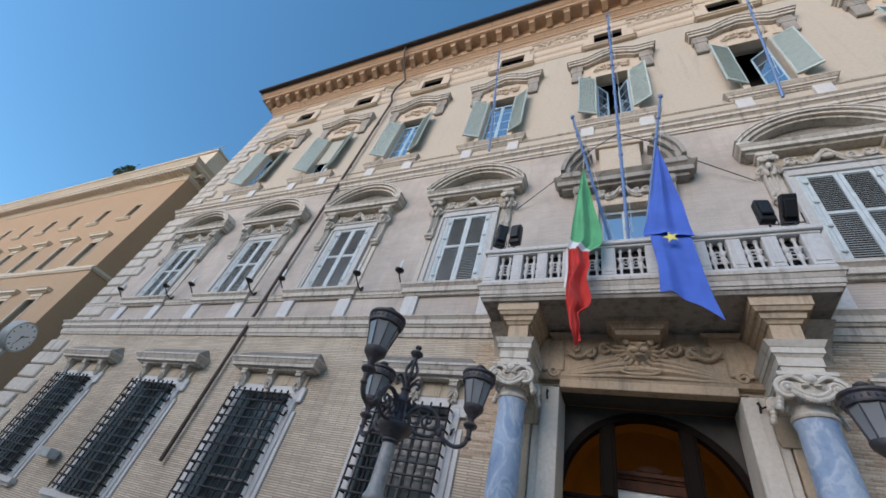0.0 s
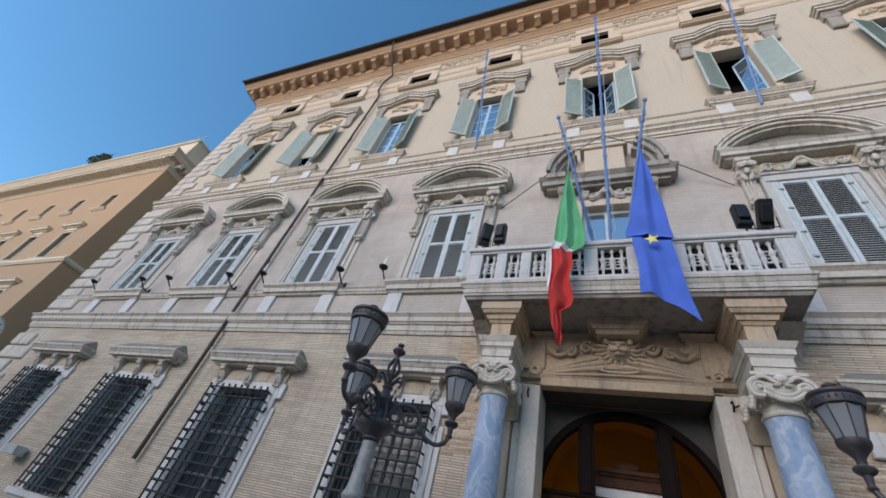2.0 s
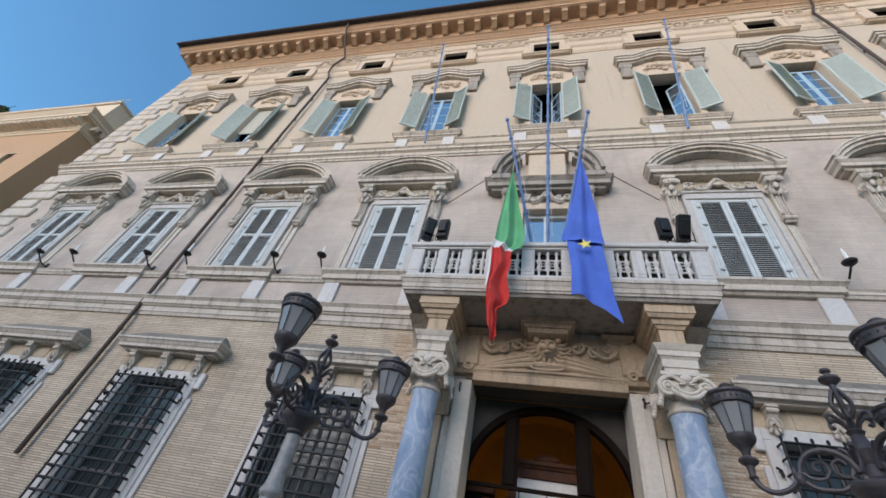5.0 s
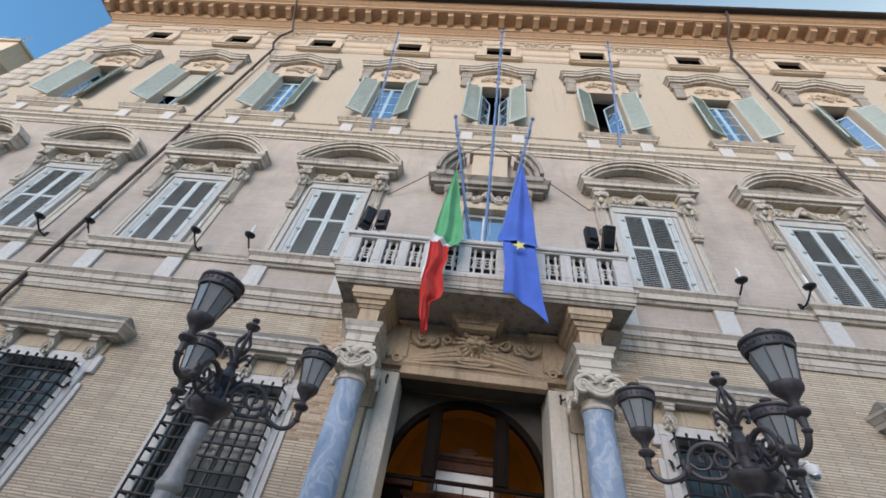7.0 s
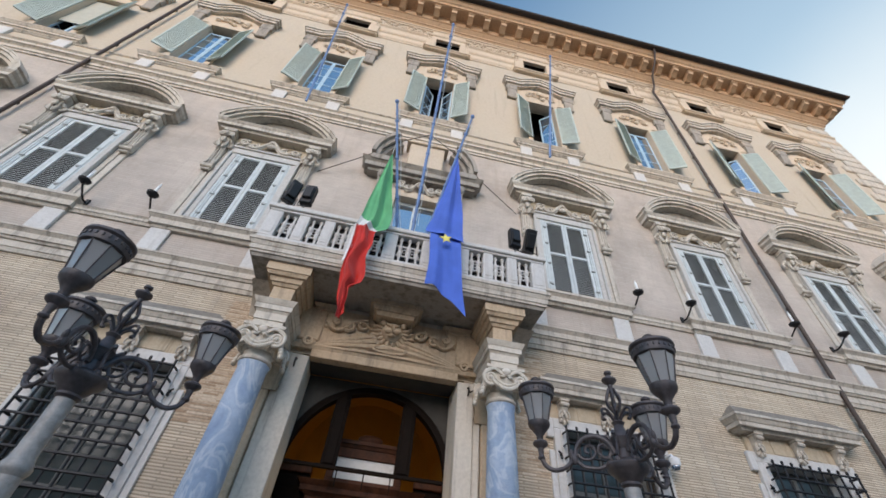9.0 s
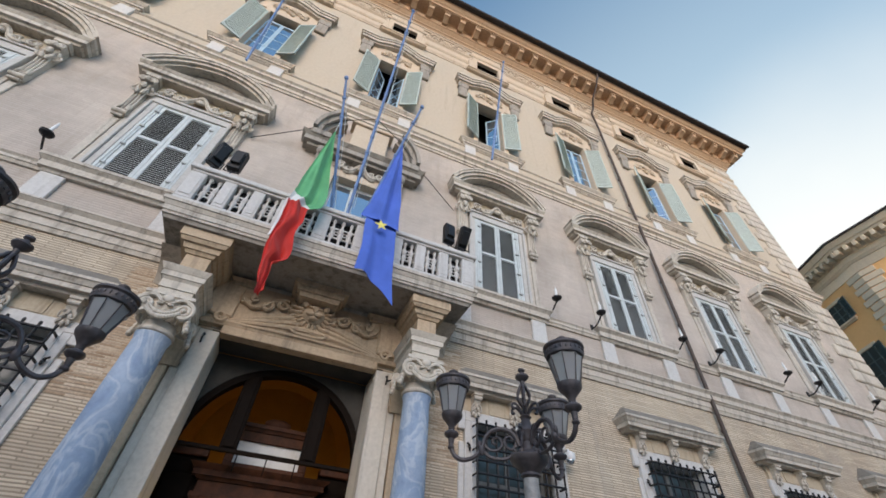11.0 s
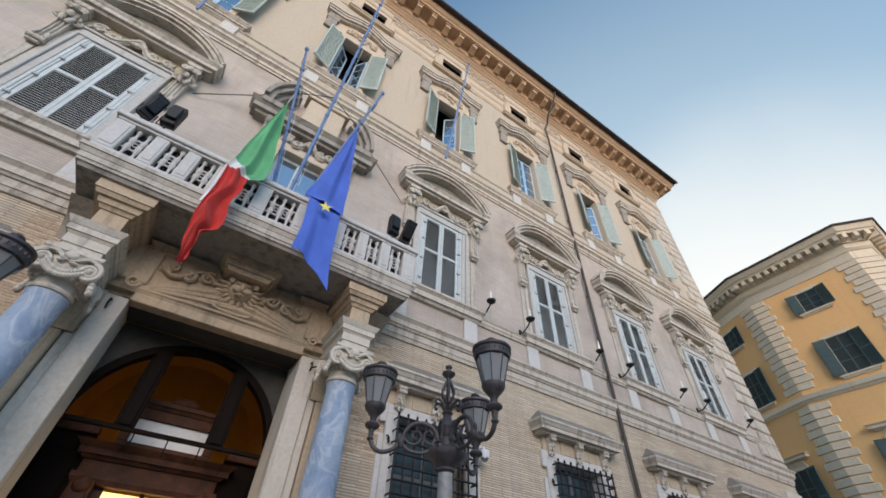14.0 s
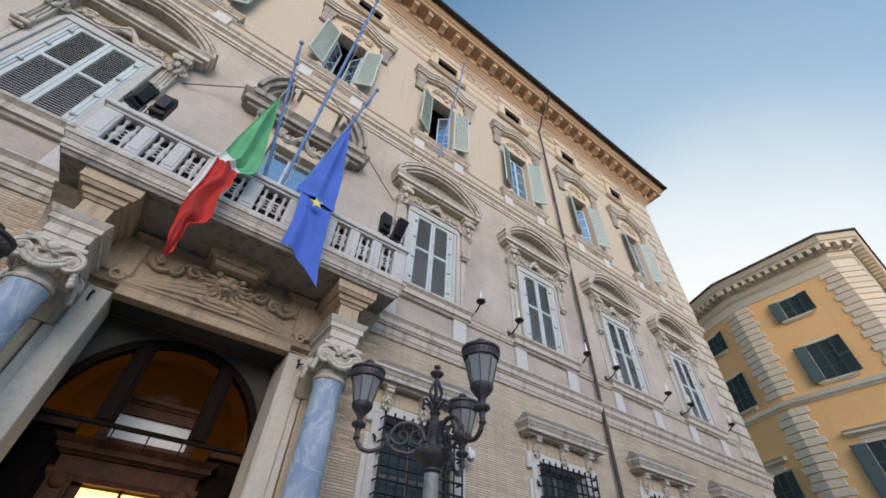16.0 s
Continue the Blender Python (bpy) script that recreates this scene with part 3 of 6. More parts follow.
# windows of the ground storey
def ground_window(tip=1.26):
    w = thing("window_low", "tall ground-floor window with travertine surround, bracketed cornice and black iron grille", "window", group="ground-floor windows", kind="structure")
    m = M()
    for s in (-1, 1):
        a, b = sorted((s * 0.95, s * 1.24))
        m.box(a, b, -0.10, 0.35, 1.75, 5.2, 0.015)
        a, b = sorted((s * 1.24, s * 1.36))
        m.box(a, b, -0.06, 0.0, 1.75, 4.75, 0.01)
        a, b = sorted((s * 1.02, s * 1.10))
        m.box(a, b, -0.115, -0.09, 1.75, 5.2, 0.008)
        a, b = sorted((s * 1.24, s * 1.40))
        m.box(a, b, -0.10, 0.0, 5.0, 5.42, 0.015)
    m.box(-1.24, 1.24, -0.10, 0.35, 5.2, 5.42, 0.015)
    part("surround", m, TRAV_WHITE, w)
    for s in (-1, 1):
        part("shutter_stay", M().tube([(s * 1.15, -0.09, 4.66), (s * 1.15, -0.17, 4.66), (s * 1.22, -0.18, 4.70)], 0.022, 6).blob((s * 1.15, -0.16, 4.60), (0.03, 0.03, 0.05), 8, 5), GRILLE, w)
    part("frieze", M().box(-1.3, 1.3, -0.07, 0.0, 5.42, 5.80), TAN, w)
    m = M()
    m.prism([(-0.62, 5.44), (0.62, 5.44), (0.62, 5.84), (-0.62, 5.84)], -0.085, -0.06)
    part("panel", m, TAN, w)
    for x in (-1.3, 0.0, 1.3):
        x = x * (tip - 0.18) / 1.3
        m = M()
        m.prism_x([(0, 5.30), (-0.10, 5.30), (-0.13, 5.40), (-0.17, 5.52), (-0.25, 5.64), (-0.29, 5.72), (-0.29, 5.78), (0, 5.78)][::-1], x - 0.085, x + 0.085)
        m.box(x - 0.115, x + 0.115, -0.32, 0.0, 5.74, 5.80, 0.01)
        m.tube([(x - 0.10, -0.26, 5.69), (x + 0.10, -0.26, 5.69)], 0.05, 10)
        # carved leaf hanging over the foot of the bracket
        for q, h, lean in ((-0.075, 5.36, -0.5), (0.0, 5.32, 0.0), (0.075, 5.36, 0.5), (-0.05, 5.46, -0.3), (0.05, 5.46, 0.3), (0.0, 5.52, 0.0)):
            m.blob((x + q, -0.15 - 0.35 * max(0.0, h - 5.40), h), (0.036, 0.045, 0.062), 8, 5, lean)
        for q in (-1, 1):
            m.tube(smooth_line([(x + q * 0.05, -0.19, 5.58), (x + q * 0.11, -0.20, 5.52), (x + q * 0.12, -0.18, 5.43), (x + q * 0.08, -0.17, 5.42)], 3), 0.018, 6)
        part("bracket", m, TRAV, w)
    part("cornice", M().steps(-tip + 0.08, tip - 0.08, 0, [(5.80, 5.86, 0.30, 0.33), (5.86, 5.96, 0.43, 0.43), (5.96, 6.06, 0.45, 0.51), (6.06, 6.12, 0.53, 0.53)]), TRAV, w)
    part("weathering", M().frustum(-tip - 0.41, tip + 0.41, -0.50, 0.0, 6.12, 6.48, -0.34, -0.40), TRAV_DARKEST, w, "sloping top dark with grime")
    part("sill", M().steps(-1.35, 1.35, 0, [(1.50, 1.60, 0.10, 0.14), (1.60, 1.75, 0.2, 0.2)]), TRAV_WHITE, w)
    m = M()
    for s in (-1, 1):
        a, b = sorted((s * 0.86, s * 0.95))
        m.box(a, b, 0.30, 0.38, 1.75, 5.2)
    m.box(-0.05, 0.05, 0.30, 0.38, 1.75, 5.2)
    for z in (1.8, 3.0, 4.1, 5.15):
        m.box(-0.86, 0.86, 0.305, 0.375, z - 0.04, z + 0.04)
    part("casement", m, GREY_FRAME, w)
    m = M()
    m.box(-0.95, 0.95, 0.335, 0.345, 1.75, 5.2)
    part("pane", m, PANE_DARK, w)
    g = M()
    xs = [-1.06 + 2.12 * i / 9 for i in range(10)]
    for x in xs:
        g.tube([(x, -0.33, 1.78), (x, -0.33, 5.12)], 0.024, 6)
        g.blob((x, -0.33, 5.16), (0.032, 0.032, 0.05), 6, 4)
    part("upright_bars", g, GRILLE, w)
    zs = [1.9 + 0.245 * i for i in range(14)]
    for i, z in enumerate(zs):
        g = M().tube([(-1.06, 0.02, z), (-1.06, -0.35, z), (1.06, -0.35, z), (1.06, 0.02, z)], 0.026, 6)
        part("cross_bar", g, GRILLE, w)
    return w


proto = ground_window()
proto.location.x = SIDES[0]
for x in SIDES[1:]:
    if abs(x) > 6:
        copy_thing(proto, pose(x, 0, 0))
proto = ground_window(1.18)
proto.location.x = -5.05
copy_thing(proto, pose(5.05, 0, 0))


def leaf_slats(x0, x1, z0, z1, y, pitch=0.05, depth=0.035, backed=True):
    m = M()
    n = int((z1 - z0) / pitch)
    for i in range(n):
        z = z0 + (i + 0.5) * (z1 - z0) / n
        h = pitch * 0.40
        m.prism_x([(y - depth * 0.5, z - h), (y + depth * 0.4, z + h * 0.7), (y + depth * 0.4, z + h), (y - depth * 0.5, z - h * 0.55)], x0, x1)
    if backed:
        m.box(x0, x1, y + depth * 0.5 + 0.02, y + depth * 0.5 + 0.024, z0, z1)
    return m


def flat_slats(x0, x1, z0, z1, pitch=0.06):
    """A closed louvred panel: thin slats overlap on both faces of a board."""
    m = M().box(x0, x1, -0.012, 0.012, z0, z1)
    n = int((z1 - z0) / pitch)
    for i in range(n):
        z = z0 + i * (z1 - z0) / n
        for s in (-1, 1):
            m.prism_x([(s * 0.011, z + 0.055), (s * 0.026, z + 0.006), (s * 0.011, z + 0.006)][::s], x0, x1)
    return m


def segment_pediment(w, half, z0, apex, depth, mat):
    """A segmental pediment: straight cornice below, curved cornice above, deep tympanum between."""
    e = half - depth
    part("pediment_base", M().steps(-e, e, 0, [(z0, z0 + 0.07, depth - 0.22, depth - 0.19), (z0 + 0.07, z0 + 0.22, depth - 0.10, depth - 0.10), (z0 + 0.22, z0 + 0.30, depth - 0.09, depth - 0.03)]), mat, w)
    spring = z0 + 0.48
    rise = apex - spring
    r = (half * half + rise * rise) / (2 * rise)
    cz = apex - r
    lim = math.degrees(math.asin(half / r))
    m = M()
    for r0, r1, d in ((0.34, 0.25, depth - 0.20), (0.25, 0.14, depth - 0.10), (0.14, 0.05, depth - 0.03), (0.05, 0.0, depth)):
        m.strip(arc(0, cz, r - r0, 90 + lim, 90 - lim, 26), arc(0, cz, r - r1, 90 + lim, 90 - lim, 26), -d, 0.0)
    part("pediment_arch", m, mat, w)
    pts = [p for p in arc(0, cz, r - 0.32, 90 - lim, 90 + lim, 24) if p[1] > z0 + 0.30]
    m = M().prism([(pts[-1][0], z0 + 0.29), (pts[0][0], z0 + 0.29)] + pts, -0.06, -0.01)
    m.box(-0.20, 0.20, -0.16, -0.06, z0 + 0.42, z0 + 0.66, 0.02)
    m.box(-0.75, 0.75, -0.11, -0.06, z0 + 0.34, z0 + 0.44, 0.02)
    # recessed field in the darkest travertine, below the tone of its mouldings
    part("tympanum", m, TRAV_DARKEST, w)
    m = M()
    for s in (-1, 1):
        a, b = sorted((s * (half - 0.34), s * (half - 0.03)))
        m.box(a, b, -depth + 0.03, 0.0, z0 + 0.29, z0 + 0.42, 0.015)
    part("pediment_end", m, mat, w)


def scroll_console(s):
    """A carved side bracket: fluted shaft between two rolls, with a leafy head under a small block."""
    m = M()
    x = s * 1.34
    m.prism_x([(0, 11.15), (-0.08, 11.12), (-0.13, 11.22), (-0.10, 11.4), (-0.12, 11.9), (-0.16, 12.15), (-0.27, 12.42), (-0.34, 12.65), (-0.34, 12.82), (-0.28, 12.9), (0, 12.9)][::-1], x - 0.145, x + 0.145)
    for q in (-0.115, -0.04, 0.04, 0.115):
        m.tube(smooth_line([(x + q, -0.12, 11.3), (x + q, -0.12, 11.6), (x + q, -0.14, 11.95), (x + q, -0.20, 12.2), (x + q, -0.30, 12.44)], 3), 0.028, 6)
    m.tube([(x - 0.17, -0.13, 11.22), (x + 0.17, -0.13, 11.22)], 0.075, 12)
    m.tube([(x - 0.12, -0.12, 11.08), (x + 0.12, -0.12, 11.08)], 0.045, 10)
    m.tube([(x - 0.17, -0.33, 12.66), (x + 0.17, -0.33, 12.66)], 0.10, 12)
    for q in (-1, 1):
        m.scroll(x + q * 0.12, 12.62, -0.40, 0.12, 1.6, 0.035, hand=q, start=-q)
        m.scroll(x + q * 0.19, 12.30, -0.18, 0.11, 1.4, 0.035, hand=-q, start=1.0)
        m.blob((x + q * 0.17, -0.18, 12.46), (0.06, 0.09, 0.12), 8, 6, q * 0.4)
        m.blob((x + q * 0.09, -0.24, 12.22), (0.06, 0.06, 0.15), 8, 6, -q * 0.3)
        m.blob((x + q * 0.10, -0.15, 11.42), (0.05, 0.05, 0.11), 8, 6, q * 0.3)
    m.blob((x, -0.42, 12.62), (0.08, 0.06, 0.10), 10, 6)
    m.blob((x, -0.33, 12.40), (0.07, 0.06, 0.13), 10, 6)
    m.box(x - 0.19, x + 0.19, -0.38, 0.0, 12.84, 12.99, 0.015)
    return m


def garland(w, z, half, y=-0.16, mat=None):
    """A moulded ornament: ribbon rising to a peak over a shell, with leaf scrolls at both sides."""
    m = M()
    for k, (lift, r) in enumerate(((0.0, 0.045), (0.075, 0.035), (-0.07, 0.03))):
        line = [(half * t, y - 0.03 * (k == 0), z - 0.12 + lift + 0.34 * math.exp(-(t / 0.26) ** 2) + 0.06 * math.cos(7 * t)) for t in [-0.62 + 1.24 * i / 24 for i in range(25)]]
        m.tube(line, r, 6)
    for i in range(7):
        a = math.pi * (0.12 + 0.76 * i / 6)
        m.blob((0.10 * math.cos(a), y - 0.01, z + 0.02 + 0.11 * math.sin(a)), (0.10, 0.05, 0.032), 8, 5, a)
    m.blob((0, y - 0.05, z + 0.02), (0.09, 0.07, 0.06))
    m.blob((0, y - 0.02, z + 0.30), (0.13, 0.07, 0.06))
    for s in (-1, 1):
        m.scroll(s * half * 0.46, z - 0.05, y - 0.03, 0.13, 1.5, 0.042, hand=s, start=1.0)
        m.scroll(s * half * 0.80, z + 0.02, y - 0.03, 0.16, 1.6, 0.042, hand=-s, start=0.5)
        for i in range(5):
            m.blob((s * half * (0.60 + 0.09 * i), y, z - 0.10 + 0.09 * (i % 2)), (0.09, 0.06, 0.045), 8, 5, s * (0.5 - 0.4 * i))
    part("garland", m, mat or TRAV, w)


def first_window():
    w = thing("window_main", "first-floor window with closed pale louvred shutters under a curved travertine pediment", "window", group="first-floor windows", kind="structure")
    m = M()
    for s in (-1, 1):
        a, b = sorted((s * 0.84, s * 0.98))
        m.box(a, b, -0.10, 0.3, 8.96, 12.1, 0.012)
        a, b = sorted((s * 0.98, s * 1.06))
        m.box(a, b, -0.16, 0.0, 8.96, 12.1, 0.012)
        a, b = sorted((s * 0.70, s * 0.836))
        part("casing", M().box(a, b, -0.09, 0.3, 8.965, 12.095, 0.01).box(a + 0.05, b - 0.05, -0.11, -0.085, 8.97, 12.09, 0.006), SHUTTER_FRAME, w)
    m.box(-1.06, 1.06, -0.13, 0.3, 12.1, 12.34, 0.012)
    m.box(-1.10, 1.10, -0.18, 0.0, 12.34, 12.42, 0.012)
    part("surround", m, GREY_STONE, w)
    m = M()
    for s in (-1, 1):
        a, b = sorted((s * 1.08, s * 1.22))
        m.box(a, b, -0.05, 0.0, 8.96, 12.4, 0.012)
        m.box(s * 1.34 - 0.09, s * 1.34 + 0.09, -0.05, 0.0, 9.05, 11.2, 0.012)
        m.box(s * 1.34 - 0.11, s * 1.34 + 0.11, -0.10, 0.0, 9.0, 9.16, 0.012)
    part("side_strip", m, TRAV, w)
    part("back_panel", M().box(-1.2, 1.2, -0.05, 0.0, 12.42, 13.10), TAN, w)
    for s in (-1, 1):
        leaf = M()
        a, b = sorted((s * 0.005, s * 0.69))
        for x0, x1, z0, z1 in ((a, a + 0.085, 9.0, 12.1), (b - 0.085, b, 9.0, 12.1), (a + 0.085, b - 0.085, 9.0, 9.13), (a + 0.085, b - 0.085, 10.58, 10.66), (a + 0.085, b - 0.085, 12.0, 12.1)):
            leaf.box(x0, x1, -0.075, -0.03, z0, z1)
        leaf_ob = part("shutter", leaf, SHUTTER_FRAME, w, "pale grey painted shutter with a black sheet behind its slats")
        part("lower_slats", leaf_slats(a + 0.085, b - 0.085, 9.13, 10.58, -0.05, 0.068, 0.042, False), SLATS, leaf_ob)
        part("upper_slats", leaf_slats(a + 0.085, b - 0.085, 10.66, 12.0, -0.05, 0.068, 0.042, False), SLATS, leaf_ob)
        # black sheet added as the shade seen in the gaps between slats
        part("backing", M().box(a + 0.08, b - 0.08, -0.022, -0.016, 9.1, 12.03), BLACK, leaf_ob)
        h = M()
        for z in (9.35, 10.15, 11.0, 11.75):
            h.box(s * 0.71 - 0.06, s * 0.71 + 0.06, -0.13, -0.07, z - 0.03, z + 0.03, 0.008)
        part("hinge", h, SLATS, leaf_ob)
        part("console", scroll_console(s), TRAV, w)
    part("sill", M().steps(-1.36, 1.36, 0, [(8.56, 8.64, 0.10, 0.14), (8.64, 8.80, 0.20, 0.20), (8.80, 8.88, 0.20, 0.28), (8.88, 8.96, 0.29, 0.29)]), TRAV, w)
    for s in (-1, 1):
        part("pedestal", M().box(s * 1.22 - 0.24, s * 1.22 + 0.24, -0.09, 0.0, 7.72, 8.56, 0.015), TRAV_WHITE, w)
    garland(w, 12.60, 1.0)
    segment_pediment(w, 1.92, 13.0, 14.58, 0.54, TRAV)
    return w


proto = first_window()
proto.location.x = SIDES[0]
for x in SIDES[1:]:
    copy_thing(proto, pose(x, 0, 0))


# second storey
def second_window(angle_l, angle_r, leaf_l, leaf_r, blind=False):
    w = thing("window_upper", "second-floor window with open sage-green shutters under a raised stone hood", "window", group="second-floor windows", kind="structure")
    m = M()
    for s in (-1, 1):
        a, b = sorted((s * 0.64, s * 0.86))
        m.box(a, b, -0.08, 0.3, 17.15, 20.74, 0.012)
    m.box(-0.86, 0.86, -0.08, 0.3, 20.74, 20.98, 0.012)
    m.box(-1.35, 1.35, -0.05, 0.0, 20.98, 22.12)
    part("surround", m, FRIEZE, w)
    part("sill", M().steps(-1.28, 1.28, 0, [(16.50, 16.57, 0.08, 0.12), (16.57, 16.68, 0.16, 0.16), (16.68, 16.77, 0.18, 0.25), (16.77, 16.82, 0.26, 0.26)]), TRAV, w)
    for s in (-1, 1):
        part("pedestal", M().box(s * 1.02 - 0.24, s * 1.02 + 0.24, -0.09, 0.0, 15.62, 16.50, 0.015), TRAV_WHITE, w)
    m = M()
    for s in (-1, 1):
        m.box(s * 1.46 - 0.28, s * 1.46 + 0.28, -0.20, 0.0, 21.43, 21.84, 0.02)
        m.prism_x([(0, 20.70), (-0.06, 20.70), (-0.10, 20.84), (-0.16, 21.18), (-0.18, 21.45), (0, 21.45)][::-1], s * 1.46 - 0.22, s * 1.46 + 0.22)
        m.tube([(s * 1.46 - 0.23, -0.09, 20.72), (s * 1.46 + 0.23, -0.09, 20.72)], 0.06, 8)
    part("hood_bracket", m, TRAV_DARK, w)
    path = [(-1.88, 0.0), (-1.02, 0.0), (-0.74, 0.18), (-0.4, 0.36), (0.0, 0.50), (0.4, 0.36), (0.74, 0.18), (1.02, 0.0), (1.88, 0.0)]
    m = M()
    for z0, z1, d in ((21.82, 21.93, 0.22), (21.93, 22.11, 0.32), (22.11, 22.26, 0.37), (22.26, 22.36, 0.42)):
        e = d - 0.40
        pp = [(x + (e if x > 1.5 else -e if x < -1.5 else 0), z) for x, z in path]
        m.strip([(x, z + z0) for x, z in pp], [(x, z + z1) for x, z in pp], -d, 0.0)
    part("hood", m, TRAV, w)
    m = M()
    r = random.Random(5)
    for i in range(14):
        m.blob((r.uniform(-0.7, 0.7), -0.08, 21.18 + 0.55 * r.random()), (0.12, 0.09, 0.08), 8, 5, r.uniform(-1, 1))
    for s in (-1, 1):
        m.scroll(s * 0.35, 21.49, -0.11, 0.17, 1.5, 0.035, hand=s)
        m.scroll(s * 0.62, 21.33, -0.11, 0.14, 1.5, 0.035, hand=-s)
    m.blob((0, -0.12, 21.73), (0.2, 0.08, 0.2))
    part("carving", m, FRIEZE, w)
    for s, ang in ((-1, angle_l), (1, angle_r)):
        leaf = M()
        W = 0.73
        leaf.box(0, 0.05, -0.028, 0.028, 0, 3.12)
        leaf.box(W - 0.05, W, -0.028, 0.028, 0, 3.12)
        leaf.box(0.05, W - 0.05, -0.028, 0.028, 0, 0.07)
        leaf.box(0.05, W - 0.05, -0.028, 0.028, 3.05, 3.12)
        at = pose(s * 0.66, -0.10, 17.38, 0, 0, -ang if s > 0 else 180 + ang)
        ob = part("shutter", leaf, GREEN_SHUTTER, w, "open sage-green louvred shutter", at=at)
        part("slats", flat_slats(0.05, W - 0.05, 0.07, 3.05), GREEN_SHUTTER, ob)
    for s in (-1, 1):
        c = M()
        W = 0.62
        for x0, x1, z0, z1 in ((0, 0.06, 0, 3.06), (W - 0.06, W, 0, 3.06), (0.06, W - 0.06, 0, 0.09), (0.06, W - 0.06, 2.97, 3.06)):
            c.box(x0, x1, -0.025, 0.025, z0, z1)
        for z in (0.8, 1.55, 2.3):
            c.box(0.06, W - 0.06, -0.015, 0.015, z - 0.018, z + 0.018)
        a = leaf_l if s < 0 else leaf_r
        at = pose(s * 0.63, 0.22, 17.40, 0, 0, a if s < 0 else 180 - a)
        ob = part("casement", c, SKY_TINT_FRAME, w, "window leaf with the blue of reflected sky in its frame colour", at=at)
        part("pane", M().box(0.06, W - 0.06, -0.006, 0.006, 0.09, 2.97), PANE, ob)
    if blind:
        part("blind", M().box(-0.62, 0.62, 0.12, 0.135, 18.3, 20.7), BLIND, w, "lowered pale canvas blind")
    return w


kinds = [(22, 24, 0, 0), (20, 26, 48, 50), (26, 20, 84, 38), (30, 24, 86, 0, True)]
protos = [second_window(*k) for k in kinds]
order = [2, 3, 0, 0, 1, 2, 0, 2, 0]
used = set()
for x, k in zip(BAYS, order):
    if k in used:
        copy_thing(protos[k], pose(x, 0, 0))
    else:
        protos[k].location.x = x
        used.add(k)


def attic_window():
    w = thing("window_attic", "small oblong attic window in a stone frame below the cornice", "window", group="attic windows", kind="structure")
    m = M()
    for s in (-1, 1):
        a, b = sorted((s * 0.66, s * 0.94))
        m.box(a, b, -0.20, 0.3, 24.22, 25.74, 0.015)
        a, b = sorted((s * 0.94, s * 1.18))
        m.box(a, b, -0.22, 0.0, 24.07, 25.17, 0.015)
        m.blob((s * 1.06, -0.20, 25.24), (0.13, 0.06, 0.14), 10, 6)
    m.box(-0.66, 0.66, -0.20, 0.3, 25.39, 25.74, 0.012)
    m.box(-0.66, 0.66, -0.20, 0.3, 24.22, 24.42, 0.012)
    part("surround", m, FRIEZE, w)
    part("cap", M().steps(-0.90, 0.90, 0, [(25.74, 25.82, 0.22, 0.27)]), FRIEZE, w)
    part("sill", M().steps(-1.0, 1.0, 0, [(24.04, 24.12, 0.18, 0.22), (24.12, 24.22, 0.27, 0.27)]), FRIEZE, w)
    # black sheets inside the opening stand in for its deep shade
    part("lining", M().box(-0.66, 0.66, -0.04, 0.5, 25.34, 25.38).box(-0.655, -0.63, -0.04, 0.5, 24.43, 25.34).box(0.63, 0.655, -0.04, 0.5, 24.43, 25.34).box(-0.63, 0.63, 0.3, 0.34, 24.43, 25.34), WOOD_AND_VOID, w)
    part("over_panel", M().box(-0.95, 0.95, -0.09, 0.0, 25.84, 26.72, 0.015), FRIEZE, w)
    return w


proto = attic_window()
proto.location.x = BAYS[0]
for x in BAYS[1:]:
    copy_thing(proto, pose(x, 0, 0))


# carved panels between attic windows
def frieze_panel():
    m = M()
    r = random.Random(8)
    for i in range(26):
        m.blob((r.uniform(-1.15, 1.15), -0.05, 25.87 + 0.75 * r.random()), (0.07 + 0.10 * r.random(), 0.08, 0.05 + 0.08 * r.random()), 7, 5, r.uniform(-1.5, 1.5))
    for i in range(-2, 3):
        m.scroll(i * 0.5, 26.26, -0.07, 0.24, 1.6, 0.045, hand=1 if i % 2 else -1, start=i)
    ob = part("frieze_carving", m, FRIEZE)
    return tagged(ob, "band of carved stone scrolls between attic windows", "carving", group="frieze carvings", kind="structure")


proto = frieze_panel()
proto.location.x = BAYS[0] + BAY / 2
for x in BAYS[1:-1]:
    copy_thing(proto, pose(x + BAY / 2, 0, 0))


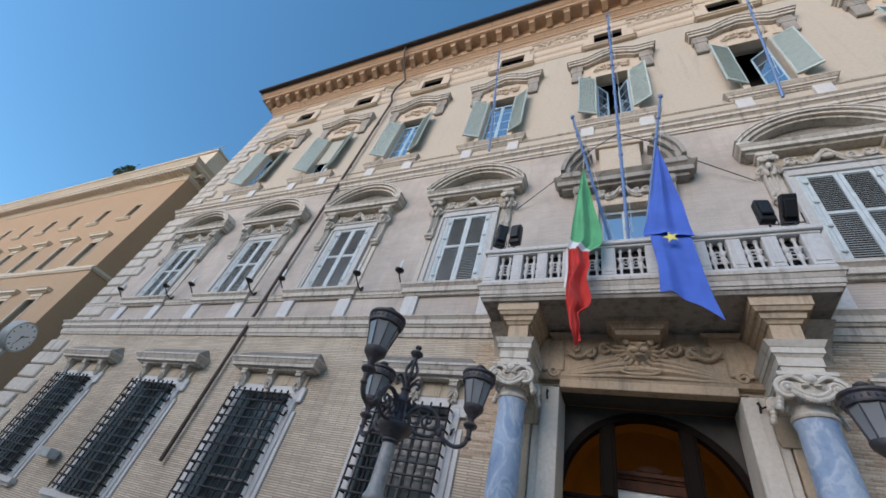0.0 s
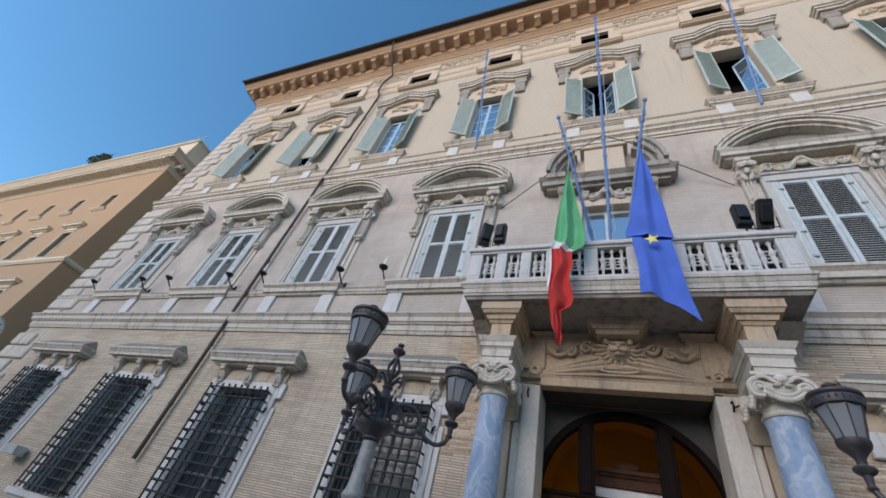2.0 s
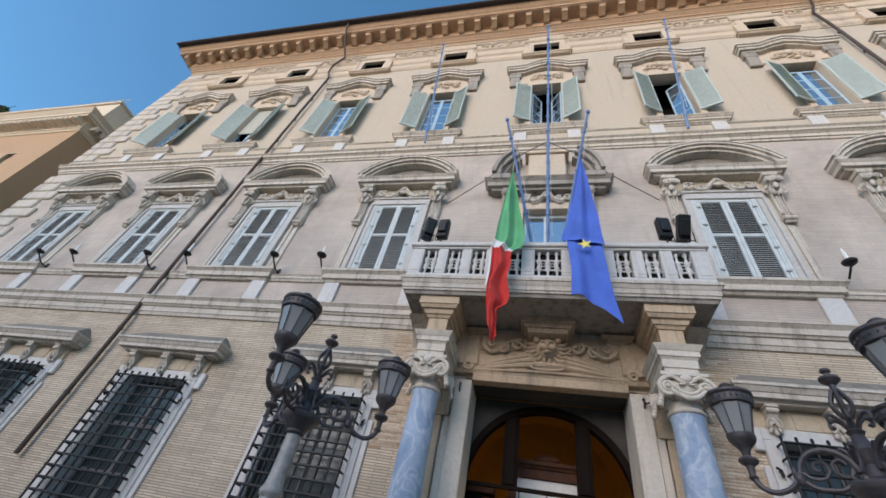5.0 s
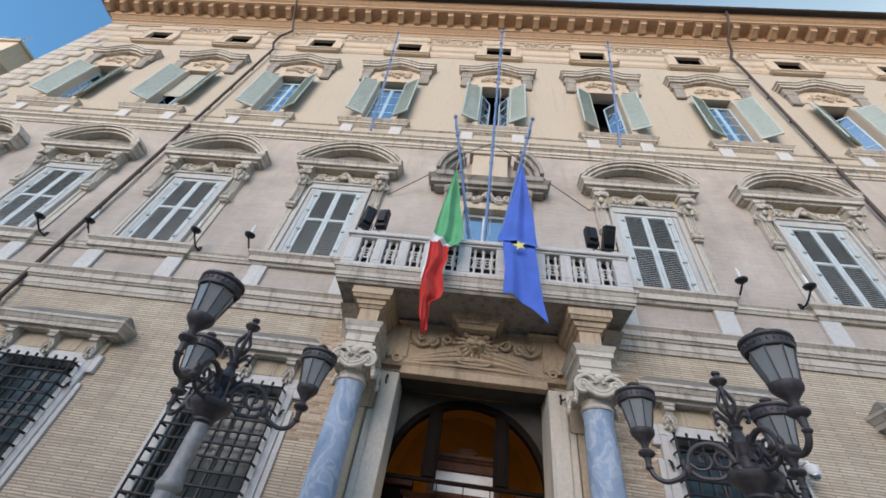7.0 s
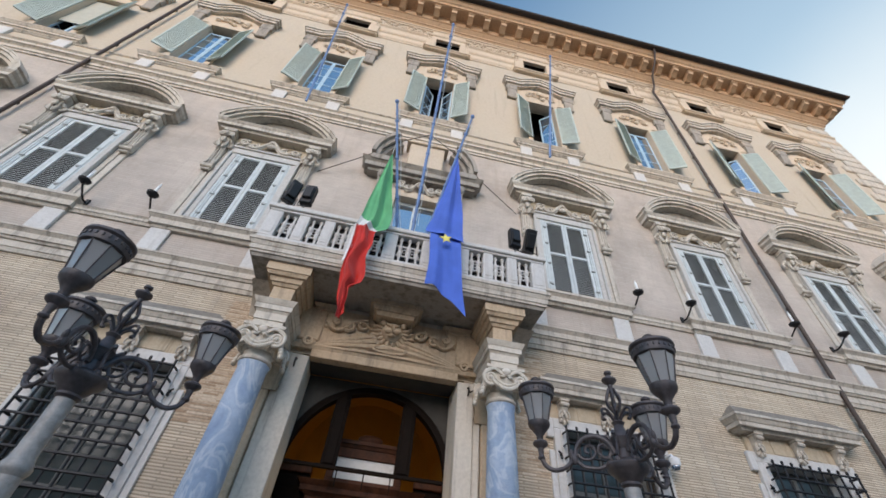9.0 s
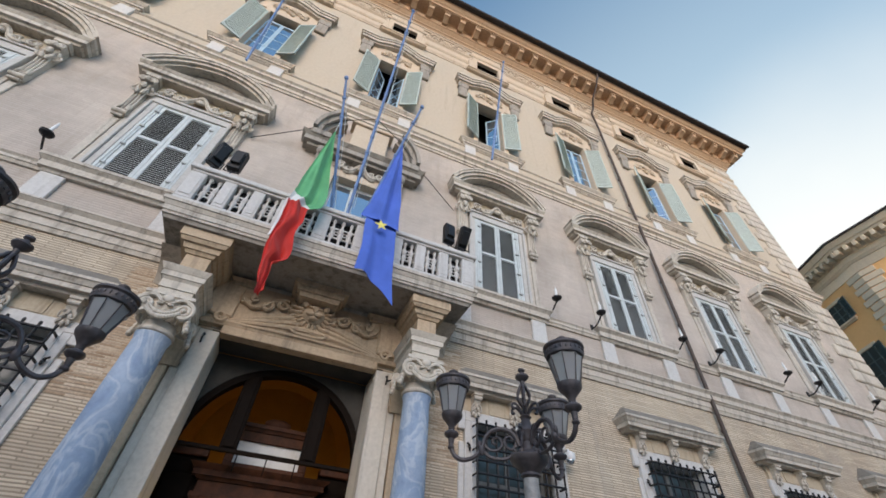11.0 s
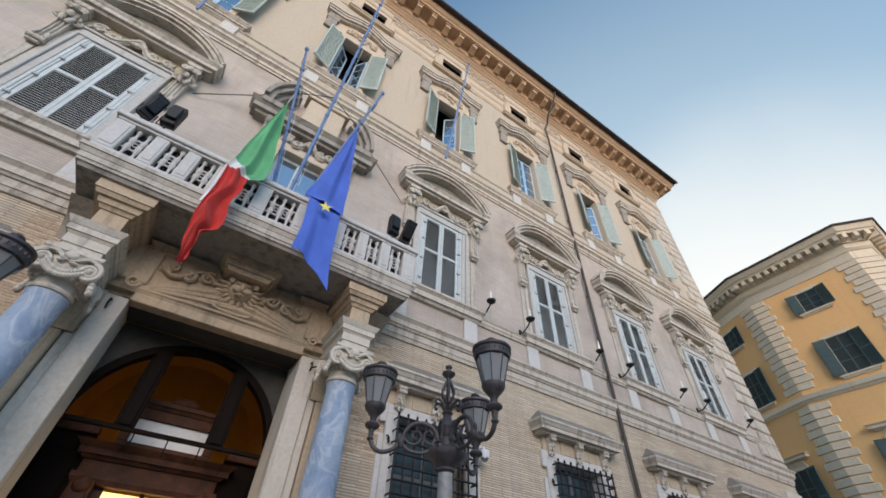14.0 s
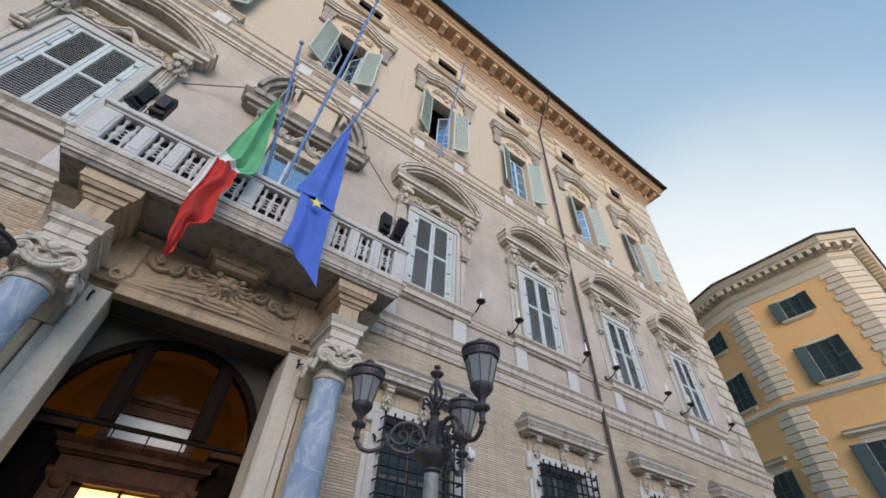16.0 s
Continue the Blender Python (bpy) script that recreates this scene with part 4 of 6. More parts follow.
# balcony door
def balcony_door():
    w = thing("door_balcony", "balcony door with pale frame and dark glass under a broken curved pediment", "door", kind="structure")
    m = M()
    for s in (-1, 1):
        a, b = sorted((s * 0.72, s * 1.0))
        m.box(a, b, -0.12, 0.3, 7.66, 11.75, 0.012)
    m.box(-1.0, 1.0, -0.12, 0.3, 11.75, 12.05, 0.012)
    part("surround", m, FRIEZE, w)
    m = M()
    for s in (-1, 1):
        for x0, x1 in ((0.01, 0.09), (0.62, 0.71)):
            a, b = sorted((s * x0, s * x1))
            m.box(a, b, 0.15, 0.21, 7.66, 11.75)
    for z in (7.75, 9.2, 10.4, 11.68):
        m.box(-0.7, 0.7, 0.155, 0.205, z - 0.06, z + 0.06)
    part("casement", m, SHUTTER_FRAME, w)
    part("pane", M().box(-0.7, 0.7, 0.175, 0.185, 7.66, 11.75), PANE, w)
    garland(w, 12.22, 0.8)
    half, z0, apex, depth = 1.78, 12.5, 14.9, 0.66
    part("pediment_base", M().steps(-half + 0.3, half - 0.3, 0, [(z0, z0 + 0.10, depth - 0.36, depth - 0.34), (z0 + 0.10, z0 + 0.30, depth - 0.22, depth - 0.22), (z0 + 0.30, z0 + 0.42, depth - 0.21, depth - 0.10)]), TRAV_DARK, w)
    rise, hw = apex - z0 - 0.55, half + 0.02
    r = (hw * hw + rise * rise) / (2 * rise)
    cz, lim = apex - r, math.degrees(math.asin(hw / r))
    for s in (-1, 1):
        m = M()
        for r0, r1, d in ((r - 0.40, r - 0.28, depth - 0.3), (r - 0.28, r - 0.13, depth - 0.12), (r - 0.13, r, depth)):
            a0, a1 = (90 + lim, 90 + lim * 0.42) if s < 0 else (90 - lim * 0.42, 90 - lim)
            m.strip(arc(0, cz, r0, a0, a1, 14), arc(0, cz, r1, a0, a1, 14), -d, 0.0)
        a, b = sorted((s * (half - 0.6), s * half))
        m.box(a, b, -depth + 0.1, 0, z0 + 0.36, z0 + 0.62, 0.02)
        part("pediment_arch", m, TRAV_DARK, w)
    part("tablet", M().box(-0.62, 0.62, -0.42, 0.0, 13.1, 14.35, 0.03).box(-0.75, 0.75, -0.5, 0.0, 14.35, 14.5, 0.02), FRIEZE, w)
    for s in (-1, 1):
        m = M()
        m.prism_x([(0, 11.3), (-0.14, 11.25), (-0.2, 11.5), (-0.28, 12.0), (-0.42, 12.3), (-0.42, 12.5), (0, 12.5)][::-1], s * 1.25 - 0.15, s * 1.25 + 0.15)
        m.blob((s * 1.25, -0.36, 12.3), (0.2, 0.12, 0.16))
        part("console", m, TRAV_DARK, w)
    return w


balcony_door()


# the portal
def portal():
    w = thing("door_main", "tall stone portal with carved tablet and lion mask over a dark passage", "door", kind="structure")
    for s in (-1, 1):
        a, b = sorted((s * 1.63, s * 2.0))
        m = M().box(a, b, -0.16, 0.75, 0.0, 5.84, 0.015)
        a, b = sorted((s * 2.0, s * 2.16))
        m.box(a, b, -0.10, 0.0, 0.0, 5.9, 0.015)
        part("jamb", m, JAMB, w)
    m = M().box(-1.63, 1.63, -0.16, 0.10, 5.84, 6.02, 0.012)
    m.steps(-2.1, 2.1, -0.10, [(6.02, 6.10, 0.04, 0.08)], 0.1)
    part("lintel", m, PORTAL, w)
    # rear of the soffit: its deep shade is put into the colour
    part("soffit", M().box(-1.63, 1.63, 0.10, 0.75, 5.86, 6.02), SPANDREL_SHADE, w)
    m = M().box(-2.16, 2.16, -0.10, 0.0, 6.10, 7.12)
    for s in (-1, 1):
        a, b = sorted((s * 1.55, s * 2.12))
        m.box(a, b, -0.17, -0.05, 6.22, 7.05, 0.03)
        a, b = sorted((s * 1.30, s * 1.55))
        m.box(a, b, -0.15, -0.05, 6.62, 7.05, 0.03)
    part("tablet", m, PORTAL, w)
    m = M()
    m.blob((0, -0.26, 6.66), (0.25, 0.20, 0.25), 14, 8)
    for i in range(18):
        a = 2 * math.pi * i / 18
        m.blob((0.29 * math.cos(a), -0.22, 6.68 + 0.26 * math.sin(a)), (0.13, 0.10, 0.055), 8, 5, a)
        m.blob((0.43 * math.cos(a + 0.2), -0.17, 6.66 + 0.33 * math.sin(a + 0.2)), (0.13, 0.09, 0.05), 8, 5, a + 0.5)
    for s in (-1, 1):
        m.blob((s * 0.10, -0.43, 6.76), (0.07, 0.05, 0.03), 8, 5, s * 0.4)
        m.blob((s * 0.09, -0.46, 6.60), (0.10, 0.07, 0.06))
        m.blob((s * 0.24, -0.34, 6.86), (0.07, 0.06, 0.08))
    m.blob((0, -0.48, 6.68), (0.05, 0.06, 0.09))
    m.blob((0, -0.44, 6.50), (0.10, 0.06, 0.04))
    part("lion_mask", m, PORTAL, w)
    m = M()
    for s in (-1, 1):
        # a broad fold of cloth tapers from the middle to each corner
        rim = []
        for k, (a, b) in enumerate(((0.50, 0.13), (0.26, 0.0))):
            rim.append([(s * 1.72 * i / 16, -0.21 + 0.07 * (i / 16), 6.10 + b * (1 - i / 16) + a * 0.72 * (1 - (i / 16) ** 1.6) * (1.0 if k == 0 else 0.15)) for i in range(17)])
        m.tube(rim[0], 0.045, 8, [0.055 - 0.02 * i / 16 for i in range(17)])
        m.tube(rim[1], 0.035, 8)
        for f in (0.3, 0.62):
            m.tube([tuple(p * (1 - f) + q * f for p, q in zip(a, b)) for a, b in zip(*rim)], 0.03, 7, [0.075 - 0.05 * i / 16 for i in range(17)])
        m.scroll(s * 1.76, 6.20, -0.17, 0.13, 1.5, 0.05, hand=s)
        # leaf scrolls beside the mask
        for cx, cz, r_, h in ((0.66, 6.80, 0.15, -s), (1.00, 6.70, 0.13, s), (1.28, 6.80, 0.10, -s)):
            m.scroll(s * cx, cz, -0.16, r_, 1.4, 0.05, hand=h, start=1.0)
        for i in range(11):
            t = i / 10
            m.blob((s * (0.50 + 0.95 * t), -0.14, 6.72 + 0.15 * math.sin(6 * t)), (0.12, 0.08, 0.045), 8, 5, s * (0.9 * math.cos(6 * t)))
        m.blob((s * 0.50, -0.11, 6.30), (0.62, 0.10, 0.15), 18, 8, -s * 0.16)
    m.tube([(0.36 * math.cos(a), -0.24, 6.24 + 0.075 * math.sin(a)) for a in (k * math.pi / 12 for k in range(25))], 0.03, 7)
    m.blob((0, -0.16, 6.24), (0.34, 0.07, 0.06), 14, 6)
    part("drapery", m, PORTAL, w)
    for s in (-1, 1):
        part("side_corbel", M().steps(s * 1.55 - 0.20, s * 1.55 + 0.20, -0.12, [(6.92, 7.00, 0.0, 0.04), (7.00, 7.08, 0.09, 0.09), (7.08, 7.14, 0.10, 0.16)], 0.12), PORTAL, w)
    m = M().steps(-0.42, 0.42, -0.55, [(6.92, 7.02, 0.0, 0.03), (7.02, 7.12, 0.08, 0.12), (7.12, 7.25, 0.18, 0.20)], 0.55)
    part("corbel", m, PORTAL, w)
    for s in (-1, 1):
        part("hook", M().tube([(s * 1.86, -0.16, 5.72), (s * 1.86, -0.26, 5.70), (s * 1.86, -0.30, 5.60), (s * 1.86, -0.22, 5.52)], 0.018, 6), BLACK, w)
    part("stay", M().tube([(1.90, -0.20, 5.62), (2.16, -0.62, 5.62)], 0.018, 6), BLACK, w)
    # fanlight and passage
    # wall round the arch, darkened by colour to look deep in shade
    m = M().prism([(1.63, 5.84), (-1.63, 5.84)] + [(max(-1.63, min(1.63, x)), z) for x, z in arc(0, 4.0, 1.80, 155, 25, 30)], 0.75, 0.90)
    part("arch_wall", m, SPANDREL_SHADE, w, smooth=False)
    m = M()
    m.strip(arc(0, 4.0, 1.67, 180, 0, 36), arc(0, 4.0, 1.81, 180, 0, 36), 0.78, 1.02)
    part("arch_frame", m, WOOD_AND_VOID, w)
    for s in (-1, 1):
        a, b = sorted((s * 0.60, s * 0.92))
        part("mullion", M().box(a, b, 0.82, 0.96, 4.08, 5.76, 0.02).box(a + 0.06, b - 0.06, 0.79, 0.82, 4.1, 5.6, 0.01), WOOD_AND_VOID, w)
    part("transom", M().box(-1.63, 1.63, 0.82, 0.94, 4.02, 4.08), WOOD_AND_VOID, w)
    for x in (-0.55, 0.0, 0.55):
        part("rail_post", M().tube([(x, 0.88, 3.72), (x, 0.88, 4.02)], 0.012, 6), WOOD_AND_VOID, w)
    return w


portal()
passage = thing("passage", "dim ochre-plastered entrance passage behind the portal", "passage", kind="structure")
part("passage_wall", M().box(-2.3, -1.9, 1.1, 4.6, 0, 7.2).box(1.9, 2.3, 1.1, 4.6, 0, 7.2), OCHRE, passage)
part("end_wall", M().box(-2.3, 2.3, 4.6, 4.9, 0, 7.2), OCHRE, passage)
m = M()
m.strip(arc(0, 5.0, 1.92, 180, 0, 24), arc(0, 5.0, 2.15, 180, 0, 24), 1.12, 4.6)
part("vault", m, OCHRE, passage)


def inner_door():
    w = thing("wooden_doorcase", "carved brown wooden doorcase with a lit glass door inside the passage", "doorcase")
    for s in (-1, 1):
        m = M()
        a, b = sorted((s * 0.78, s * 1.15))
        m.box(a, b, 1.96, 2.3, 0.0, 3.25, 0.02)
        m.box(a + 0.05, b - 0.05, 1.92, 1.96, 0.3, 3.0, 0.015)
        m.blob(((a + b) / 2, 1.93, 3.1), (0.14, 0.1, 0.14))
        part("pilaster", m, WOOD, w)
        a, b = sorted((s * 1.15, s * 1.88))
        part("side_panel", M().box(a, b, 2.1, 2.25, 0.0, 3.9, 0.02).box(a + 0.1, b - 0.1, 2.06, 2.1, 2.2, 3.6, 0.02), WOOD_AND_VOID, w)
        part("side_cornice", M().box(a, b, 2.0, 2.25, 3.9, 4.05, 0.02), WOOD, w)
    part("frieze", M().box(-1.15, 1.15, 2.0, 2.3, 3.25, 3.5, 0.01), WOOD, w)
    part("cornice", M().steps(-1.15, 1.15, 2.0, [(3.12, 3.2, 0.02, 0.05), (3.2, 3.28, 0.06, 0.06), (3.5, 3.56, 0.04, 0.08), (3.56, 3.66, 0.14, 0.14), (3.66, 3.76, 0.15, 0.24)], 0.2), WOOD, w)
    m = M().box(-0.85, 0.85, 2.05, 2.25, 3.76, 3.9, 0.01).box(-0.85, -0.68, 2.05, 2.25, 3.9, 4.35, 0.01).box(0.68, 0.85, 2.05, 2.25, 3.9, 4.35, 0.01).box(-0.85, 0.85, 2.05, 2.25, 4.35, 4.55, 0.01)
    m.steps(-0.9, 0.9, 2.05, [(4.55, 4.62, 0.03, 0.06), (4.62, 4.70, 0.10, 0.10)], 0.2)
    m.blob((0, 2.08, 4.78), (0.30, 0.08, 0.12), 12, 6)
    part("upper_frame", m, WOOD, w)
    part("glazed_panel", M().box(-0.68, 0.68, 2.12, 2.14, 3.9, 4.35), REFLECTION_GLASS, w, "glazed panel with its pale reflection in the colour")
    part("lit_glass", M().box(-0.62, 0.62, 2.22, 2.24, 0.1, 3.08), GLOW, w, "glass door lit yellow from inside")
    m = M()
    for x in (-0.78, -0.03, 0.62):
        m.box(x, x + (0.16 if abs(x) > 0.1 else 0.06), 2.12, 2.22, 0.0, 3.12)
    for z in (0.9, 1.6, 2.2, 2.72):
        m.box(-0.62, 0.62, 2.14, 2.21, z, z + 0.06)
    part("door_frame", m, WOOD, w)
    return w


doorcase = inner_door()
doorcase.location = (0.02, -0.25, 0.20)


# columns and balcony
def column():
    w = thing("column", "polished blue-grey veined marble column with a carved stone capital", "column", group="portal columns")
    part("pedestal", M().steps(-0.36, 0.36, -0.36, [(0, 0.25, 0.06, 0.06), (0.25, 0.85, 0.0, 0.0), (0.85, 0.98, 0.03, 0.08)], 0.78), PORTAL, w)
    part("base", M().lathe([(0.40, 0.98), (0.42, 1.03), (0.40, 1.08), (0.34, 1.10), (0.34, 1.14), (0.37, 1.18), (0.34, 1.22)], seg=28), TRAV, w)
    part("shaft", M().lathe([(0.315, 1.22), (0.30, 1.3), (0.298, 2.2), (0.29, 3.2), (0.275, 4.2), (0.260, 4.98), (0.278, 5.03), (0.283, 5.07)], seg=36), MARBLE, w)
    part("collar", M().lathe([(0.27, 5.07), (0.30, 5.09), (0.31, 5.12), (0.30, 5.15), (0.265, 5.17), (0.265, 5.32)], seg=28), TRAV, w)
    m = M().lathe([(0.27, 5.26), (0.33, 5.34), (0.39, 5.44), (0.42, 5.56), (0.40, 5.66)], seg=24)
    for sx in (-1, 1):
        for sy in (-1, 1):
            m.scroll(sx * 0.34, 5.48, sy * 0.39, 0.17, 1.9, 0.045, hand=-sx, start=math.pi / 2)
            m.tube([(sx * 0.34, sy * 0.39, 5.48), (sx * 0.34, sy * 0.24, 5.48)], 0.13, 14)
            m.blob((sx * 0.34, sy * 0.41, 5.48), (0.05, 0.06, 0.05), 10, 6)
            m.tube(smooth_line([(sx * 0.36, sy * 0.40, 5.66), (sx * 0.24, sy * 0.42, 5.67), (sx * 0.12, sy * 0.42, 5.60), (sx * 0.05, sy * 0.42, 5.52)], 4), 0.035, 6)
            for i in range(4):
                m.blob((sx * (0.45 + 0.02 * i), sy * 0.30, 5.40 - 0.07 * i), (0.06, 0.08, 0.06), 8, 5, sx * 0.4)
        for i in range(6):
            m.blob((sx * 0.43, -0.25 + 0.1 * i, 5.44 - 0.05 * math.sin(math.pi * i / 5)), (0.06, 0.06, 0.06), 8, 5)
    m.blob((0, -0.45, 5.63), (0.11, 0.06, 0.075), 10, 6)
    for i in range(7):
        a = math.pi * i / 6
        m.blob((0.09 * math.cos(a), -0.43, 5.52 + 0.07 * math.sin(a)), (0.065, 0.045, 0.025), 8, 5, a)
    for i in range(15):
        t = -1 + i / 7
        m.blob((t * 0.27, -0.41 - 0.04 * (1 - t * t), 5.27 + 0.13 * t * t), (0.055, 0.055, 0.045), 8, 5, t)
        m.blob((t * 0.24, -0.43 - 0.03 * (1 - t * t), 5.34 + 0.12 * t * t), (0.035, 0.04, 0.035), 7, 5, -t)
    for k in range(20):
        a = 2 * math.pi * k / 20
        m.blob((0.31 * math.cos(a), 0.31 * math.sin(a), 5.36), (0.05, 0.05, 0.09), 6, 5)
    m.v = [(x * 0.90, y * 0.90, z) for x, y, z in m.v]
    part("capital", m, JAMB, w)
    part("abacus", M().steps(-0.33, 0.33, -0.33, [(5.66, 5.70, 0.02, 0.05), (5.70, 5.76, 0.06, 0.06)], 0.75), JAMB, w)
    part("entablature", M().steps(-0.28, 0.28, -0.28, [(5.76, 5.90, 0.0, 0.0), (5.90, 6.06, 0.025, 0.025), (6.06, 6.11, 0.03, 0.06), (6.11, 6.22, 0.08, 0.08), (6.22, 6.33, 0.09, 0.15)], 1.38), JAMB, w)
    part("neck", M().steps(-0.22, 0.22, -0.22, [(6.33, 6.76, 0.0, 0.0), (6.76, 6.83, 0.03, 0.07), (6.83, 6.94, 0.10, 0.13), (6.94, 7.02, 0.18, 0.22), (7.02, 7.22, 0.24, 0.24)], 1.32), PORTAL, w)
    return w


c = column()
c.matrix_basis = pose(-2.40, -0.92, 0)
copy_thing(c, pose(2.36, -0.92, 0))
for s in (-1, 1):
    m = M().box(s * 2.48 - 0.30, s * 2.48 + 0.30, -0.14, 0.0, 0.0, 5.0, 0.02)
    m.steps(s * 2.48 - 0.28, s * 2.48 + 0.28, 0, [(5.0, 5.1, 0.16, 0.18), (5.1, 5.5, 0.15, 0.2), (5.5, 5.62, 0.22, 0.22)])
    tagged(part("pilaster", m, PORTAL), "flat stone pilaster on the wall behind a column", "pilaster", kind="structure")

balcony = thing("balcony", "white marble balcony on columns above the portal", "balcony", pose(0, 0.2, 0), kind="structure")
part("slab", M().steps(-3.0, 3.0, -1.4, [(7.30, 7.36, 0.30, 0.31), (7.36, 7.48, 0.33, 0.33), (7.48, 7.58, 0.34, 0.38), (7.58, 7.66, 0.40, 0.40)], 1.39), TRAV, balcony)
# underside plate, a darker stone than the slab's mouldings
part("soffit", M().steps(-3.0, 3.0, -1.4, [(7.22, 7.30, 0.24, 0.27)], 1.39), TRAV_DARK, balcony, "underside of the slab in darker grey stone")
part("plinth", M().box(-3.34, 3.34, -1.72, -1.46, 7.66, 7.80, 0.012).box(-3.34, -3.1, -1.46, 0, 7.66, 7.80, 0.012).box(3.1, 3.34, -1.46, 0, 7.66, 7.80, 0.012), TRAV_WHITE, balcony)
part("rail", M().box(-3.34, 3.34, -1.72, -1.46, 8.61, 8.67, 0.01).box(-3.40, 3.40, -1.78, -1.40, 8.67, 8.80, 0.02).box(-3.40, -3.06, -1.40, 0, 8.67, 8.80, 0.02).box(3.06, 3.40, -1.40, 0, 8.67, 8.80, 0.02), TRAV_WHITE, balcony)
OPENINGS = [(-0.3, 0.3), (0.6, 1.2), (1.45, 1.8), (2.05, 2.4), (2.65, 3.02)]
OPENINGS = sorted(OPENINGS + [(-b, -a) for a, b in OPENINGS[1:]])
edges = [-3.34] + [v for o in OPENINGS for v in o] + [3.34]
for a, b in zip(edges[0::2], edges[1::2]):
    part("post", M().box(a, b, -1.71, -1.47, 7.80, 8.61, 0.015).box(a + 0.05, b - 0.05, -1.725, -1.71, 7.890, 8.520, 0.006), TRAV_WHITE, balcony)


def openwork(w):
    """Pierced marble between posts: slim turned balusters linked by rings."""
    m = M()
    n = max(2, round(w / 0.19))
    for i in range(n):
        x = -w / 2 + w * (i + 0.5) / n
        m.lathe([(0.035, 7.80), (0.055, 7.845), (0.026, 7.913), (0.03, 8.003), (0.062, 8.093), (0.062, 8.137), (0.03, 8.205), (0.062, 8.273), (0.062, 8.317), (0.03, 8.408), (0.026, 8.498), (0.055, 8.565), (0.035, 8.61)], x, -1.59, 8)
    for z in (8.059, 8.351):
        m.box(-w / 2, w / 2, -1.605, -1.575, z - 0.016, z + 0.016)
    for i in range(n + 1):
        x = -w / 2 + w * i / n
        if abs(x) < w / 2 - 0.02:
            m.tube([(x + 0.05 * math.cos(a), -1.60, 8.205 + 0.05 * math.sin(a)) for a in (k * math.pi / 6 for k in range(13))], 0.013, 5)
    return m


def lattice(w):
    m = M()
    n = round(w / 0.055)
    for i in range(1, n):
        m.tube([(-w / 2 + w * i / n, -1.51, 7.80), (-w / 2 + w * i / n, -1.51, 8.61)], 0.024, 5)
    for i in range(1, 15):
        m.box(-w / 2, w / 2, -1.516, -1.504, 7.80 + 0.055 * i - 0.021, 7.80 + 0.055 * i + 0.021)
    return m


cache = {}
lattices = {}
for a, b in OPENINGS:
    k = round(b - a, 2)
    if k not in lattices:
        # close black grid that fills most of the opening behind the balusters
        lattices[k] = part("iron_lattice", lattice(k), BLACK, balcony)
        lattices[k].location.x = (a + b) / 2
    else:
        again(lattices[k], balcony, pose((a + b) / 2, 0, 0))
    if k not in cache:
        cache[k] = part("baluster_panel", openwork(k), TRAV_WHITE, balcony)
        cache[k].location.x = (a + b) / 2
    else:
        again(cache[k], balcony, pose((a + b) / 2, 0, 0))
for s in (-1, 1):
    m = M().prism_x([(0, 6.6), (-0.2, 6.62), (-0.32, 6.8), (-0.6, 7.0), (-1.0, 7.1), (0, 7.1)][::-1], s * 3.05 - 0.2, s * 3.05 + 0.2)
    part("bracket", m, TRAV, balcony)


def floodlight(x, tilt, turn):
    w = thing("floodlight", "black box floodlight clamped on the balcony rail", "floodlight", pose(x, -1.42, 8.80, 0, 0, 180 + turn), group="balcony floodlights")
    t = math.sin(radians(tilt))
    head = part("housing", M().box(-0.14, 0.14, -0.11, 0.08, -0.33, 0.33, 0.02).box(-0.11, 0.11, 0.09, 0.15, -0.2, 0.2, 0.02), BLACK, w, at=pose(0, 0, 0.62, tilt))
    part("glass", M().box(-0.12, 0.12, -0.13, -0.121, -0.26, 0.26), BLACK, head)
    part("yoke", M().tube([(-0.17, 0, 0.50), (-0.17, 0, 0.22), (0.17, 0, 0.22), (0.17, 0, 0.50)], 0.015, 6), BLACK, w)
    part("foot", M().box(-0.06, 0.06, -0.05, 0.05, 0.0, 0.07, 0.01).tube([(0, 0, 0.05), (0, 0, 0.23)], 0.02, 8), BLACK, w)


floodlight(-3.10, -14, 30)
floodlight(-2.70, 0, -6)
floodlight(2.66, 2, 8)
floodlight(3.08, -34, 4)


# flagpoles and flags
def flagpole(base, top, label):
    w = thing("flagpole", label, "flagpole", group="flagpoles")
    b, t = Vector(base), Vector(top)
    part("pole", M().tube([b, b.lerp(t, 0.5), t], 0.04, 10, [0.045, 0.04, 0.03]), POLE, w)
    d = t - b
    side = Vector((1, 0, 0))
    m = M()
    n = int(d.length / 0.55)
    for i in range(1, n):
        p = b + d * i / n
        m.tube([p - d.normalized() * 0.03, p + d.normalized() * 0.03], 0.055, 8)
    part("ring", m, POLE, w)["kind"] = "stuff"
    part("finial", M().blob(tuple(t + d.normalized() * 0.05), (0.06, 0.06, 0.08)), POLE, w)
    if b.z < 10:
        part("foot", M().lathe([(0.09, b.z - 0.04), (0.09, b.z), (0.06, b.z + 0.1)], b.x, b.y, 10), BLACK, w)
    rope = [b.lerp(t, k / 12) + side * (0.09 + 0.02 * math.sin(k)) for k in range(2, 13)]
    part("halyard", M().tube(rope, 0.008, 5), SHUTTER_FRAME, w)
    return w


flagpole((-0.10, -0.66, 7.70), (-1.12, -2.8, 12.45), "slim blue flagpole leaning out over the balcony")
flagpole((0.10, -0.66, 7.70), (1.05, -2.8, 12.60), "slim blue flagpole leaning out over the balcony")
